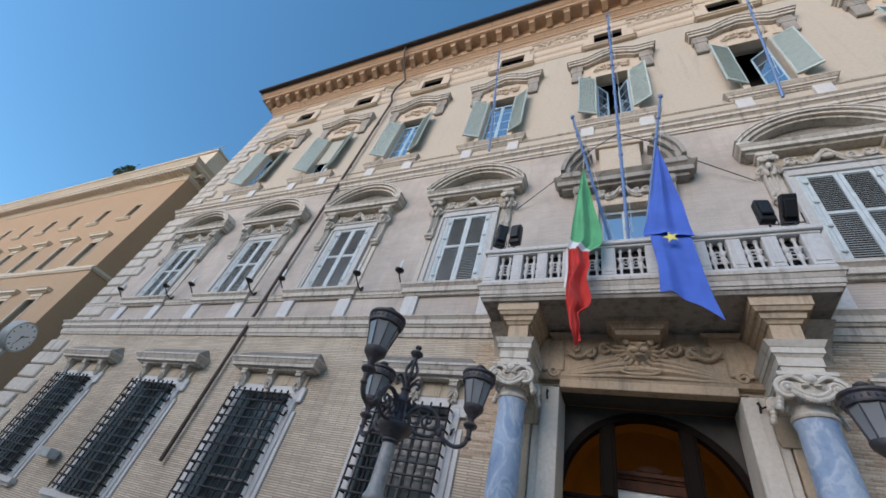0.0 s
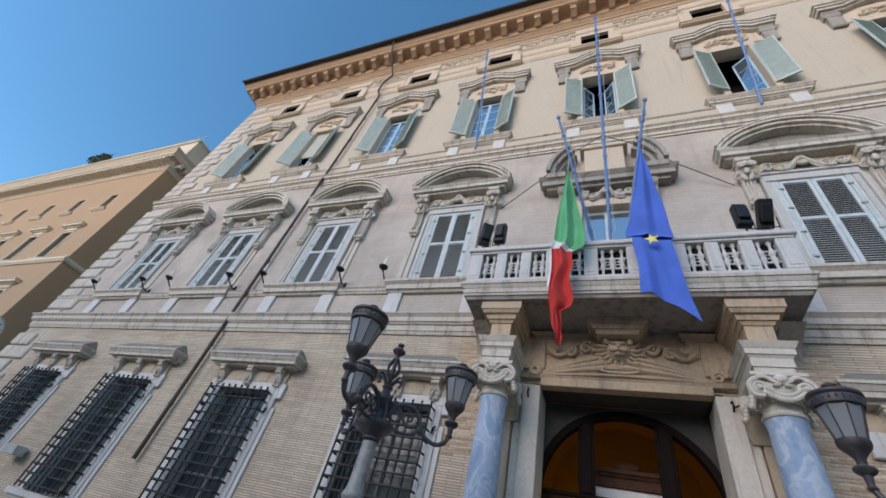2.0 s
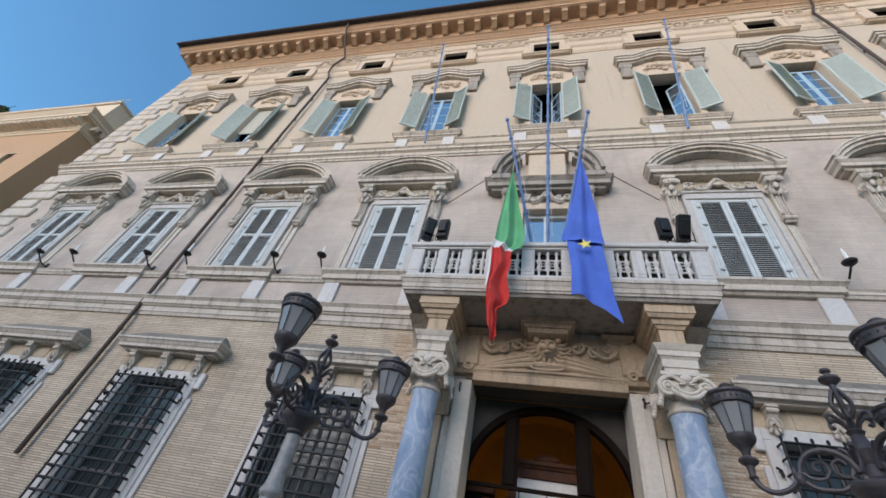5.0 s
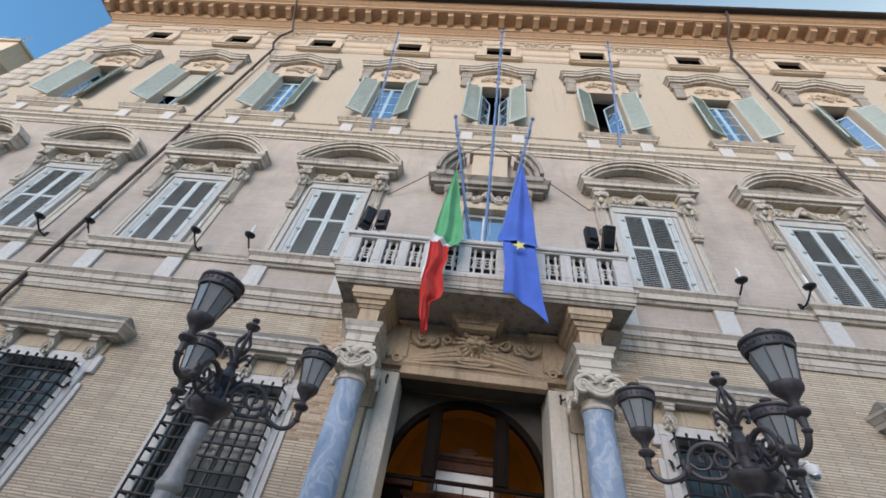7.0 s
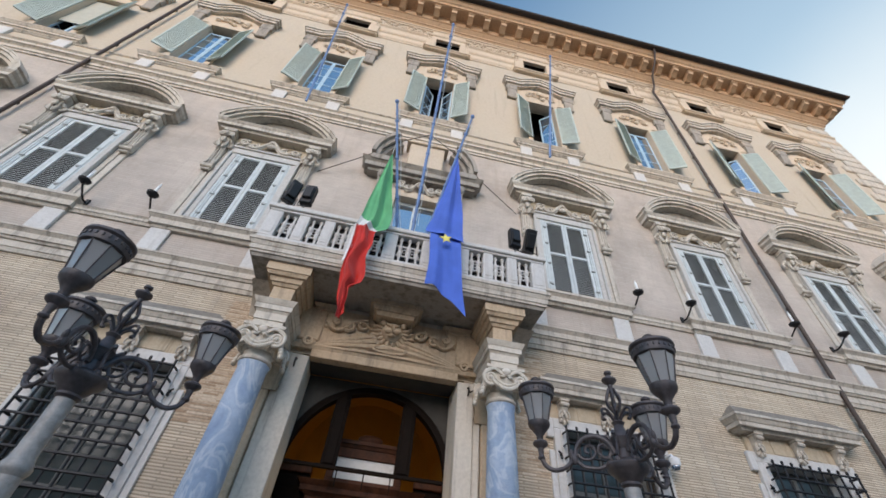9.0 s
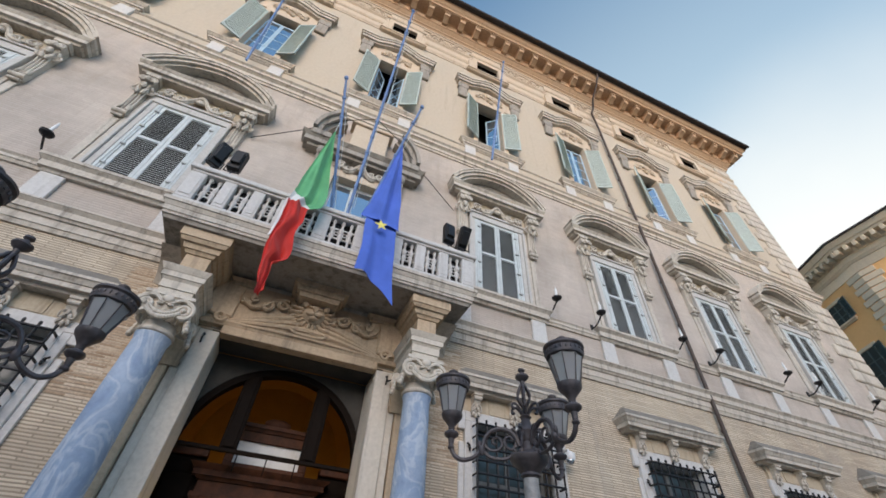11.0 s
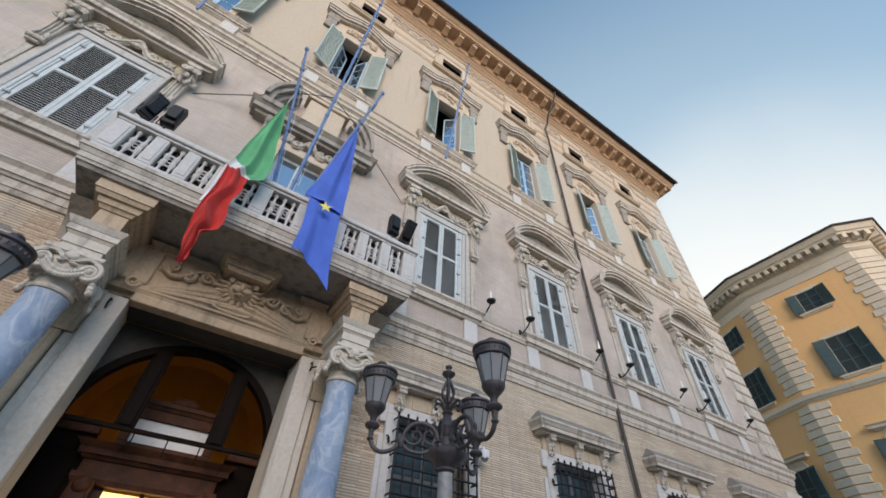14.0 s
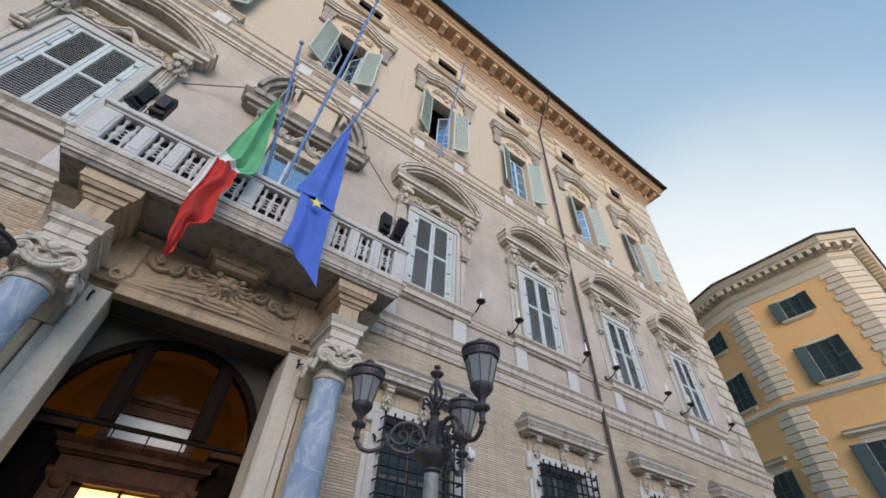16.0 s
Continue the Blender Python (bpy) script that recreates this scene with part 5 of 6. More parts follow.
flagpole((0.0, -0.92, 7.70), (0.0, -3.8, 16.6), "tall blue flagpole leaning out from the balcony middle")
for s in (-1, 1):
    flagpole((s * 4.8, -0.28, 15.8), (s * 4.72, -2.0, 21.5), "thin blue flagpole fixed below an upper window")


def curve_at(points, z):
    """x (and y) along a hanging edge, by height."""
    for (z0, x0, y0), (z1, x1, y1) in zip(points, points[1:]):
        if z <= z0 and z >= z1:
            t = (z0 - z) / (z0 - z1) if z0 > z1 else 0
            t = t * t * (3 - 2 * t) * 0.4 + t * 0.6
            return x0 + (x1 - x0) * t, y0 + (y1 - y0) * t
    return points[-1][1], points[-1][2]


def hanging_cloth(left, right, bands, folds, seed):
    """Limp cloth between two edges of (z, x, y): a mesh for each band (name, material, top, bottom at the left and right)."""
    out = []
    top = left[0][0]
    cols = 28
    for name, mat, t0, t1 in bands:
        m = M()
        rows = 40
        vs = []
        for back in (0.0, 0.012):
            for i in range(rows + 1):
                for j in range(cols + 1):
                    u = j / cols
                    za = t0[0] + (t0[1] - t0[0]) * u
                    zb = t1[0] + (t1[1] - t1[0]) * (u if t1[1] > 7.5 else u ** 2.2)
                    z = za + (zb - za) * i / rows
                    xl, yl = curve_at(left, z)
                    xr, yr = curve_at(right, z)
                    q = min(1.0, (top - z) / 1.0)
                    fold = 0.0
                    for amp, freq, ph, drift in folds:
                        fold += amp * math.sin(2 * math.pi * (freq * u + ph + drift * (top - z)))
                    low = min(1.0, max(0.0, (top - z - 2.2) / 1.2))
                    wob = 0.03 * noise.noise((u * 3 + seed, z * 1.3, seed)) + 0.11 * low * noise.noise((u * 4.5 + seed, z * 2.1 + u * 1.5, seed))
                    x = xl + (xr - xl) * u + 0.07 * low * noise.noise((seed, z * 2.3, u * 1.2)) + 0.35 * q * fold * (0.3 + 0.7 * math.sin(math.pi * u)) * 0.35
                    vs.append((x, yl + (yr - yl) * u + q * (fold + wob) * (0.35 + 0.65 * math.sin(math.pi * min(1, 1.2 * u))) + back, z))
        n = (rows + 1) * (cols + 1)
        fs = []
        for i in range(rows):
            for j in range(cols):
                a = i * (cols + 1) + j
                fs.append((a, a + cols + 1, a + cols + 2, a + 1))
                fs.append((n + a, n + a + 1, n + a + cols + 2, n + a + cols + 1))
        for i in range(rows):
            for j in (0, cols):
                a, b = i * (cols + 1) + j, (i + 1) * (cols + 1) + j
                fs.append((a, a + n, b + n, b) if j == 0 else (a, b, b + n, a + n))
        for j in range(cols):
            for i in (0, rows):
                a = i * (cols + 1) + j
                fs.append((a, a + 1, a + 1 + n, a + n) if i == 0 else (a, a + n, a + n + 1, a + 1))
        m.add(vs, fs)
        out.append((name, m, mat))
    return out


def national_flag():
    w = thing("tricolour_flag", "limp green, white and red cloth flag hanging from a pole", "flag", pose(0, 0.2, 0))
    left = [(10.92, -0.93, -2.36), (9.8, -1.05, -2.40), (8.6, -1.16, -2.42), (8.05, -1.21, -2.42), (7.4, -1.21, -2.40), (6.75, -1.24, -2.40), (6.2, -1.17, -2.38), (5.66, -1.06, -2.36)]
    right = [(10.92, -0.90, -2.34), (9.8, -0.72, -2.20), (8.7, -0.53, -2.10), (8.3, -0.55, -2.12), (8.0, -0.78, -2.22), (7.4, -0.82, -2.26), (6.75, -0.80, -2.26), (6.55, -0.80, -2.27), (6.38, -0.98, -2.30), (6.1, -0.94, -2.28), (5.66, -0.96, -2.3)]
    folds = [(0.085, 1.5, 0.1, 0.03), (0.025, 3.6, 0.3, -0.08), (0.035, 1.1, 0.0, 0.35)]
    bands = [("green_band", FLAG_GREEN, (10.92, 10.92), (8.30, 8.06)), ("white_band", FLAG_WHITE, (8.30, 8.06), (8.04, 8.04)), ("red_band", FLAG_RED, (8.04, 8.04), (5.66, 5.78))]
    for name, m, mat in hanging_cloth(left, right, bands, folds, 2.0):
        part(name, m, mat, w)
    fold = [(z, x - 0.05, y + 0.05) for z, x, y in left[3:6]]
    for name, m, mat in hanging_cloth(fold, [(z, x + 0.075, y + 0.03) for z, x, y in fold], [("white_fold", FLAG_WHITE, (8.05, 8.05), (6.95, 7.05))], [(0.02, 1.0, 0.2, 0.1)], 4.0):
        part(name, m, mat, w)
    part("rope", M().tube([(-0.92, -2.36, 10.9), (-0.873, -2.48, 11.3)], 0.012, 5), SHUTTER_FRAME, w)


def union_flag():
    w = thing("blue_flag", "limp bright blue cloth flag with a yellow star showing", "flag", pose(0, 0.2, 0))
    left = [(11.35, 0.82, -2.42), (10.2, 0.64, -2.36), (9.0, 0.42, -2.26), (8.42, 0.28, -2.26), (8.2, 0.40, -2.3), (7.4, 0.45, -2.36), (6.75, 0.42, -2.4), (6.4, 0.46, -2.42)]
    right = [(11.35, 0.85, -2.42), (10.2, 0.98, -2.38), (9.0, 1.12, -2.3), (8.3, 1.17, -2.26), (8.0, 1.12, -2.32), (7.2, 1.16, -2.36), (6.7, 1.19, -2.4), (6.1, 1.27, -2.42)]
    upper = hanging_cloth(left[:4] + [(8.2, 0.30, -2.44)], right[:4] + [(8.0, 1.15, -2.46)], [("upper_drape", FLAG_BLUE, (11.35, 11.35), (8.36, 8.14))], [(0.075, 1.2, 0.2, 0.03), (0.022, 3.1, 0.1, 0.06), (0.03, 1.0, 0, 0.3)], 5.0)
    lower = hanging_cloth([(8.7, 0.40, -2.2)] + left[4:], [(8.7, 1.10, -2.2)] + right[4:], [("lower_drape", FLAG_BLUE, (8.7, 8.7), (6.72, 6.08))], [(0.06, 1.1, 0.55, 0.05), (0.02, 2.7, 0.2, -0.05), (0.03, 1.0, 0, 0.3)], 7.0)
    for name, m, mat in upper + lower:
        part(name, m, mat, w)
    pts = []
    for i in range(10):
        a = math.pi / 2 + i * math.pi / 5 + 0.25
        r = 0.15 if i % 2 == 0 else 0.062
        pts.append((0.74 + r * math.cos(a), 8.03 + r * math.sin(a)))
    part("star", M().prism(pts, -2.485, -2.475), FLAG_YELLOW, w)
    part("rope", M().tube([(0.83, -2.42, 11.33), (0.875, -2.61, 11.7)], 0.012, 5), SHUTTER_FRAME, w)


national_flag()
union_flag()
for s in (-1, 1):
    tagged(part("cable", M().tube([(s * 3.3, -0.08, 12.1), (s * 2.0, -0.40, 13.0), (s * 1.0, -0.68, 13.85), (0, -0.75, 14.62)], 0.014, 5), BLACK), "thin black cable strung from wall to pediment", "cable")


# street lamps
def street_lamp():
    w = thing("street_lamp", "ornate dark iron lamp with three lanterns on a grey post", "street lamp", group="street lamps")
    part("post", M().lathe([(0.28, 0), (0.28, 0.30), (0.22, 0.38), (0.19, 0.80), (0.23, 0.90), (0.14, 1.05), (0.118, 1.2), (0.112, 2.46), (0.14, 2.50), (0.145, 2.54), (0.115, 2.60), (0.102, 2.7), (0.096, 3.24)], seg=24), POST_GREY, w, "grey painted post")
    part("bowl", M().lathe([(0.095, 3.20), (0.13, 3.23), (0.12, 3.26), (0.15, 3.29), (0.17, 3.33), (0.235, 3.38), (0.255, 3.42), (0.26, 3.45), (0.25, 3.47), (0.17, 3.50), (0.13, 3.53)], seg=28), IRON, w)
    hub = M().lathe([(0.14, 3.50), (0.12, 3.57), (0.095, 3.65), (0.12, 3.72), (0.145, 3.79), (0.12, 3.85), (0.075, 3.90), (0.06, 3.96), (0.085, 4.0), (0.05, 4.03)], seg=20)
    for k in range(6):
        a = math.pi * (k + 0.5) / 3
        hub.tube(smooth_line([(q * math.cos(a), q * math.sin(a), z) for q, z in ((0.13, 3.50), (0.19, 3.56), (0.15, 3.66), (0.13, 3.76), (0.19, 3.84), (0.21, 3.80))], 3), 0.02, 6)
        hub.blob((0.20 * math.cos(a), 0.20 * math.sin(a), 3.49), (0.045, 0.045, 0.04), 8, 5)
    part("hub", hub, IRON, w)
    part("finial", M().lathe([(0.05, 4.0), (0.035, 4.10), (0.03, 4.30), (0.03, 4.46), (0.035, 4.54), (0.09, 4.585), (0.105, 4.61), (0.10, 4.635), (0.04, 4.66), (0.032, 4.69), (0.055, 4.715), (0.05, 4.745), (0.015, 4.76)], seg=18), IRON, w)
    for k in range(6):
        a = k * math.pi / 3
        ca, sa_ = math.cos(a), math.sin(a)
        line = smooth_line([(q * ca, q * sa_, z) for q, z in ((0.03, 4.16), (0.085, 4.24), (0.10, 4.32), (0.07, 4.40), (0.035, 4.48))], 3)
        part("rib", M().tube(line, 0.02, 6), IRON, w)
        line = smooth_line([(q * ca, q * sa_, z) for q, z in ((0.045, 4.02), (0.08, 4.10), (0.15, 4.17), (0.205, 4.15), (0.20, 4.09), (0.165, 4.10))], 3)
        part("leaf", M().tube(line, 0.02, 6), IRON, w)
    for k in range(3):
        a = radians(-90 + 120 * k)
        ca, sa_ = math.cos(a), math.sin(a)
        P = lambda r, z: (r * ca, r * sa_, z)
        main = smooth_line([P(0.11, 3.60), P(0.18, 3.75), P(0.32, 3.83), P(0.48, 3.81), P(0.58, 3.71), P(0.63, 3.57), P(0.74, 3.46), P(0.89, 3.42), P(1.01, 3.48), P(1.06, 3.60), P(1.06, 3.70)], 4)
        n = len(main)
        arm = M().tube(main, 0.034, 8, [0.040 - 0.012 * abs(math.sin(3.0 * i / n)) for i in range(n)])
        arm.tube(smooth_line([P(0.62, 3.55), P(0.54, 3.47), P(0.44, 3.44), P(0.30, 3.44), P(0.20, 3.50), P(0.14, 3.50)], 4), 0.024, 7)
        arm.tube(smooth_line([P(0.60, 3.62), P(0.52, 3.55), P(0.41, 3.55), P(0.35, 3.63), P(0.39, 3.71), P(0.47, 3.70), P(0.48, 3.64), P(0.44, 3.62)], 4), 0.020, 6)
        arm.tube(smooth_line([P(0.14, 3.62), P(0.22, 3.56), P(0.30, 3.60), P(0.31, 3.69), P(0.24, 3.73), P(0.20, 3.68)], 4), 0.018, 6)
        arm.blob(P(0.63, 3.55), (0.05, 0.05, 0.075))
        arm.blob(P(0.66, 3.62), (0.03, 0.03, 0.06))
        arm.blob(P(1.06, 3.58), (0.05, 0.05, 0.035))
        part("arm", arm, IRON, w)
        x, y = 1.06 * ca, 1.06 * sa_
        turned = lambda prof, n: M().lathe(prof, x, y, n)
        lan = part("lantern", turned([(0.035, 3.63), (0.045, 3.70), (0.095, 3.735), (0.105, 3.76), (0.095, 3.785), (0.045, 3.81), (0.05, 3.87), (0.095, 3.93), (0.14, 3.98), (0.155, 4.02), (0.155, 4.055), (0.10, 4.06)], 22), IRON, w)
        part("glazing", turned([(0.136, 4.055), (0.222, 4.43)], 8), LANTERN_GLASS, lan)
        for q in range(8):
            b = q * math.pi / 4
            part("glazing_bar", M().tube([(x + 0.141 * math.cos(b), y + 0.141 * math.sin(b), 4.05), (x + 0.228 * math.cos(b), y + 0.228 * math.sin(b), 4.43)], 0.0085, 5), IRON, lan)
        crown = turned([(0.205, 4.41), (0.242, 4.42), (0.25, 4.45), (0.245, 4.52), (0.27, 4.545), (0.268, 4.575), (0.19, 4.60), (0.11, 4.63), (0.055, 4.645), (0.04, 4.66), (0.07, 4.685), (0.076, 4.71), (0.045, 4.74), (0.012, 4.75)], 26)
        for q in range(24):
            b = q * math.pi / 12
            crown.blob((x + 0.25 * math.cos(b), y + 0.25 * math.sin(b), 4.485), (0.016, 0.016, 0.028), 6, 4)
        part("crown", crown, IRON, lan)
        part("bulb", turned([(0.02, 4.06), (0.03, 4.12), (0.055, 4.22), (0.04, 4.31), (0.01, 4.34)], 10), BULB, lan)
    return w


lamp = street_lamp()
lamp.matrix_basis = pose(-3.31, -3.48, 0)
copy_thing(lamp, pose(3.20, -3.43, 0))


# sconces below the first-floor windows
def sconce():
    w = thing("wall_sconce", "small black iron wall sconce with a white candle bulb", "wall lamp", group="wall sconces")
    part("arm", M().tube([(0, -0.04, 8.95), (0, -0.16, 8.93), (0, -0.30, 8.98), (0, -0.44, 9.08), (0, -0.54, 9.16)], 0.024, 6).box(-0.05, 0.05, -0.05, 0.0, 8.84, 9.08, 0.01), BLACK, w)
    part("cup", M().lathe([(0.03, 9.12), (0.06, 9.16), (0.13, 9.20), (0.15, 9.25), (0.12, 9.27), (0.05, 9.28)], 0, -0.55, 14), BLACK, w)
    part("bulb", M().lathe([(0.035, 9.28), (0.035, 9.52), (0.022, 9.60), (0.008, 9.66)], 0, -0.55, 10), BULB, w)
    return w


spots = [x + s * 1.66 for x in SIDES for s in (-1, 1) if abs(x + s * 1.66) > 4.0]
proto = sconce()
proto.location.x = spots[0]
for x in spots[1:]:
    copy_thing(proto, pose(x, 0, 0))

# drainpipes
for s in (-1, 1):
    x = s * 12.3
    w = thing("drainpipe", "long dark brown metal drainpipe down the facade", "drainpipe", group="drainpipes")
    low = 3.0 if s < 0 else 0.4
    pts = [(x, -1.56, 28.64), (x, -1.50, 28.22), (x, -1.16, 27.62), (x, -0.6, 26.92), (x + 0.12, -0.3, 26.32), (x - 0.25, -0.30, 25.32), (x - 0.2, -0.30, 24.32), (x, -0.18, 23.7), (x, -0.14, low)]
    part("pipe", M().tube(pts, 0.06, 10), PIPE, w)
    m = M()
    for z in (4.5, 6.5, 10.2, 12.2, 14.0, 16.9, 18.9, 21.1, 23.2):
        m.tube([(x, -0.14, z), (x, -0.14, z + 0.06)], 0.078, 10)
    part("clamp", m, PIPE, w)["kind"] = "stuff"

# small fittings on the wall
w = thing("dome_camera", "white dome security camera on a short arm", "camera")
part("arm", M().tube([(6.36, 0, 4.95), (6.36, -0.28, 4.95), (6.36, -0.32, 4.88)], 0.03, 8), WHITE_PLASTIC, w)
part("housing", M().lathe([(0.10, 4.72), (0.12, 4.76), (0.12, 4.86), (0.06, 4.9)], 6.36, -0.32, 14), WHITE_PLASTIC, w)
part("dome", M().blob((6.36, -0.32, 4.71), (0.095, 0.095, 0.09)), PANE, w)
w = thing("wall_floodlight", "grey floodlight fixed between ground-floor windows", "floodlight")
part("bracket", M().box(-17.45, -17.15, -0.14, 0, 2.62, 2.7, 0.01), SLATS, w)
part("housing", M().frustum(-17.62, -16.98, -0.42, -0.12, 2.45, 2.70, 0.0, 0.05), SLATS, w)


# neighbouring houses
def house_window(name, w, h, mat_frame, label, shutters=None, lintel=False, group="", rim=0.18, deep=0.0):
    """A window at the origin of a wall whose outside is towards low y; sill at z = 0."""
    e = thing(name, label, "window", group=group, kind="structure")
    m = M()
    for s in (-1, 1):
        a, b = sorted((s * w / 2, s * (w / 2 + rim)))
        m.box(a, b, -rim * 0.4, 0.05, 0, h, 0.01)
    m.box(-w / 2 - rim, w / 2 + rim, -rim * 0.4, 0.05, h, h + rim, 0.01)
    part("surround", m, mat_frame, e)
    part("sill", M().steps(-w / 2 - 0.2, w / 2 + 0.2, 0, [(-0.2, -0.1, 0.08, 0.1), (-0.1, 0.0, 0.16, 0.16)]), mat_frame, e)
    if lintel:
        part("hood", M().steps(-w / 2 - 0.3, w / 2 + 0.3, 0, [(h + 0.42, h + 0.5, 0.12, 0.18), (h + 0.5, h + 0.62, 0.28, 0.28), (h + 0.62, h + 0.7, 0.28, 0.36)]).box(-w / 2 - 0.1, w / 2 + 0.1, -0.06, 0, h + 0.2, h + 0.42), mat_frame, e)
    m = M().box(-0.04, 0.04, deep - 0.03, deep + 0.02, 0, h)
    for k in range(1, 3):
        m.box(-w / 2, w / 2, deep - 0.025, deep + 0.015, h * k / 3 - 0.025, h * k / 3 + 0.025)
    part("casement", m, DARK_SHUTTER if shutters else SLATS, e)
    part("pane", M().box(-w / 2 - (0.1 if deep else 0), w / 2 + (0.1 if deep else 0), deep - 0.005, deep + 0.004, -0.1 if deep else 0, h + (0.1 if deep else 0)), PANE_DARK, e)
    if shutters:
        for s in (-1, 1):
            W = w / 2 + 0.06
            leaf = M().box(0, 0.06, -0.025, 0.025, 0, h).box(W - 0.06, W, -0.025, 0.025, 0, h).box(0.06, W - 0.06, -0.025, 0.025, 0, 0.08).box(0.06, W - 0.06, -0.025, 0.025, h - 0.08, h).box(0.06, W - 0.06, -0.025, 0.025, h / 2 - 0.04, h / 2 + 0.04)
            ob = part("shutter", leaf, DARK_SHUTTER, e, "dark grey-green open shutter", at=pose(s * w / 2, -0.11, 0, 0, 0, -10 if s > 0 else 190))
            part("slats", leaf_slats(0.06, W - 0.06, 0.08, h - 0.08, 0, 0.07), DARK_SHUTTER, ob)
    return e


def put_row(proto, spots):
    """The first place is the window's own; the others are copies."""
    proto.matrix_basis = spots[0]
    for q in spots[1:]:
        copy_thing(proto, q)


# the peach house across the side street
LX, LY = -29.3, 0.5
left = thing("peach_house", "long peach-rendered house with a bracketed cornice and pale parapet", "house")
xs = [-32.3 - 3.9 * i for i in range(9)]
openings = [(x - 0.43, x + 0.43, 17.0, 18.5) for x in xs] + [(x - 0.83, x + 0.23, 12.3, 14.6) for x in xs] + [(x - 0.93, x + 0.33, 7.2, 9.8) for x in xs]
part("wall", wall_mesh(-95, LX, 0, 21.4, LY, LY + 0.45, openings), PEACH, left, smooth=False)
part("body", M().box(-95, LX, LY + 0.45, 22, 0, 21.4), PEACH, left, smooth=False)
part("cornice", M().steps(-95, LX, LY, [(20.9, 21.05, 0.05, 0.10), (21.05, 21.25, 0.14, 0.14), (21.7, 21.82, 0.62, 0.66), (21.82, 22.05, 0.72, 0.72), (22.05, 22.3, 0.74, 0.92)], 21.0).box(-95, LX + 0.2, LY - 0.2, 22, 21.25, 21.7), CREAM, left)
part("parapet", M().box(-95, LX - 0.1, LY + 0.1, 22, 22.3, 24.8), CREAM, left, smooth=False)
part("coping", M().steps(-95, LX - 0.1, LY + 0.1, [(24.8, 24.92, 0.12, 0.16)], 21), CREAM, left)
dentil = M().box(-0.11, 0.11, -0.55, 0, 21.3, 21.66, 0.02).mesh("dentil", CREAM)
for i in range(90):
    o = new("dentil", dentil)
    o.parent = left
    o.location = (LX - 0.05 - 0.45 * i, LY - 0.18, 0)
for i in range(8):
    o = new("dentil", dentil)
    o.parent = left
    o.matrix_basis = pose(LX + 0.18, LY + 0.3 + 0.45 * i, 0, 0, 0, 90)
part("string_course", M().steps(-95, LX, LY, [(11.9, 12.0, 0.08, 0.12), (12.0, 12.18, 0.16, 0.16)], 21), CREAM, left)
put_row(house_window("window_peach_attic", 0.85, 1.5, CREAM, "small plain attic window of the peach house", group="peach attic windows", rim=0.05, deep=0.35), [pose(x, LY, 17.0) for x in xs])
put_row(house_window("window_peach_upper", 1.05, 2.3, CREAM, "hooded upper window of the peach house", lintel=True, group="peach upper windows", rim=0.12, deep=0.35), [pose(x - 0.3, LY, 12.3) for x in xs])
put_row(house_window("window_peach_main", 1.25, 2.6, CREAM, "hooded main-floor window of the peach house", lintel=True, group="peach main windows", rim=0.12, deep=0.35), [pose(x - 0.3, LY, 7.2) for x in xs])
m = M()
r = random.Random(6)
for i in range(160):
    a, d = r.uniform(0, 6.3), r.random() ** 0.6
    m.blob((-42.5 + 1.6 * d * math.cos(a), LY - 0.15 + 0.4 * d * math.sin(a), 24.95 + r.uniform(0, 1.1) * (1 - d * 0.6)), (0.12, 0.12, 0.05), 5, 3, r.uniform(-1, 1))
tw = thing("roof_shrub", "small green shrub on the parapet", "plant")
part("leaves", m, LEAF, tw)
m = M()
for i in range(9):
    m.tube([(-42.5 + 0.25 * (i - 4), LY - 0.1, 24.9), (-42.5 + 0.4 * (i - 4), LY - 0.1, 25.7 + 0.1 * (i % 3))], 0.02, 5)
part("stems", m, LEAF, tw)
m = M()
for i in range(5):
    m.tube([(LX - 0.2 - 0.9 * i, LY + 0.2, 24.9), (LX - 0.2 - 0.9 * i, LY + 0.2, 25.8)], 0.02, 5)
for z in (25.35, 25.8):
    m.tube([(LX - 0.2, LY + 0.2, z), (LX - 3.8, LY + 0.2, z)], 0.02, 5)
tagged(part("roof_railing", m, SLATS), "thin metal railing on the roof edge", "railing")

# the yellow house across the other side street: faces that turn round the corner
yellow = thing("yellow_house", "yellow-rendered corner house with pale quoins and dark shutters", "house")
CA, CB = Vector((30.3, -0.6)), Vector((30.35, -6.75))
CC = CA + 14.0 * Vector((0.376, 0.926))
CD = CB + 1.2 * Vector((0.62, -0.785))
CE = CD + 26.0 * Vector((0.999, 0.03))
plan = [CC, CA, CB, CD, CE, Vector((57, 13))]


def plan_prism(pts, z0, z1, grow0=0.0, grow1=0.0):
    """A ring of walls on a plan, pushed out by grow0 at its foot and grow1 at its head."""
    mid = sum(pts, Vector((0, 0))) / len(pts)
    n = len(pts)

    def out(g):
        res = []
        for i, p in enumerate(pts):
            d1, d2 = (p - pts[i - 1]).normalized(), (pts[(i + 1) % n] - p).normalized()
            n1, n2 = Vector((d1.y, -d1.x)), Vector((d2.y, -d2.x))
            if n1.dot(p - mid) < 0:
                n1, n2 = -n1, -n2
            b = (n1 + n2).normalized()
            res.append(p + b * (g / max(0.3, b.dot(n1))))
        return res
    lo, hi = out(grow0), out(grow1)
    vs = [(p.x, p.y, z0) for p in lo] + [(p.x, p.y, z1) for p in hi]
    return M().add(vs, [tuple(range(n))[::-1], tuple(range(n, 2 * n))] + [(i, (i + 1) % n, (i + 1) % n + n, i + n) for i in range(n)])


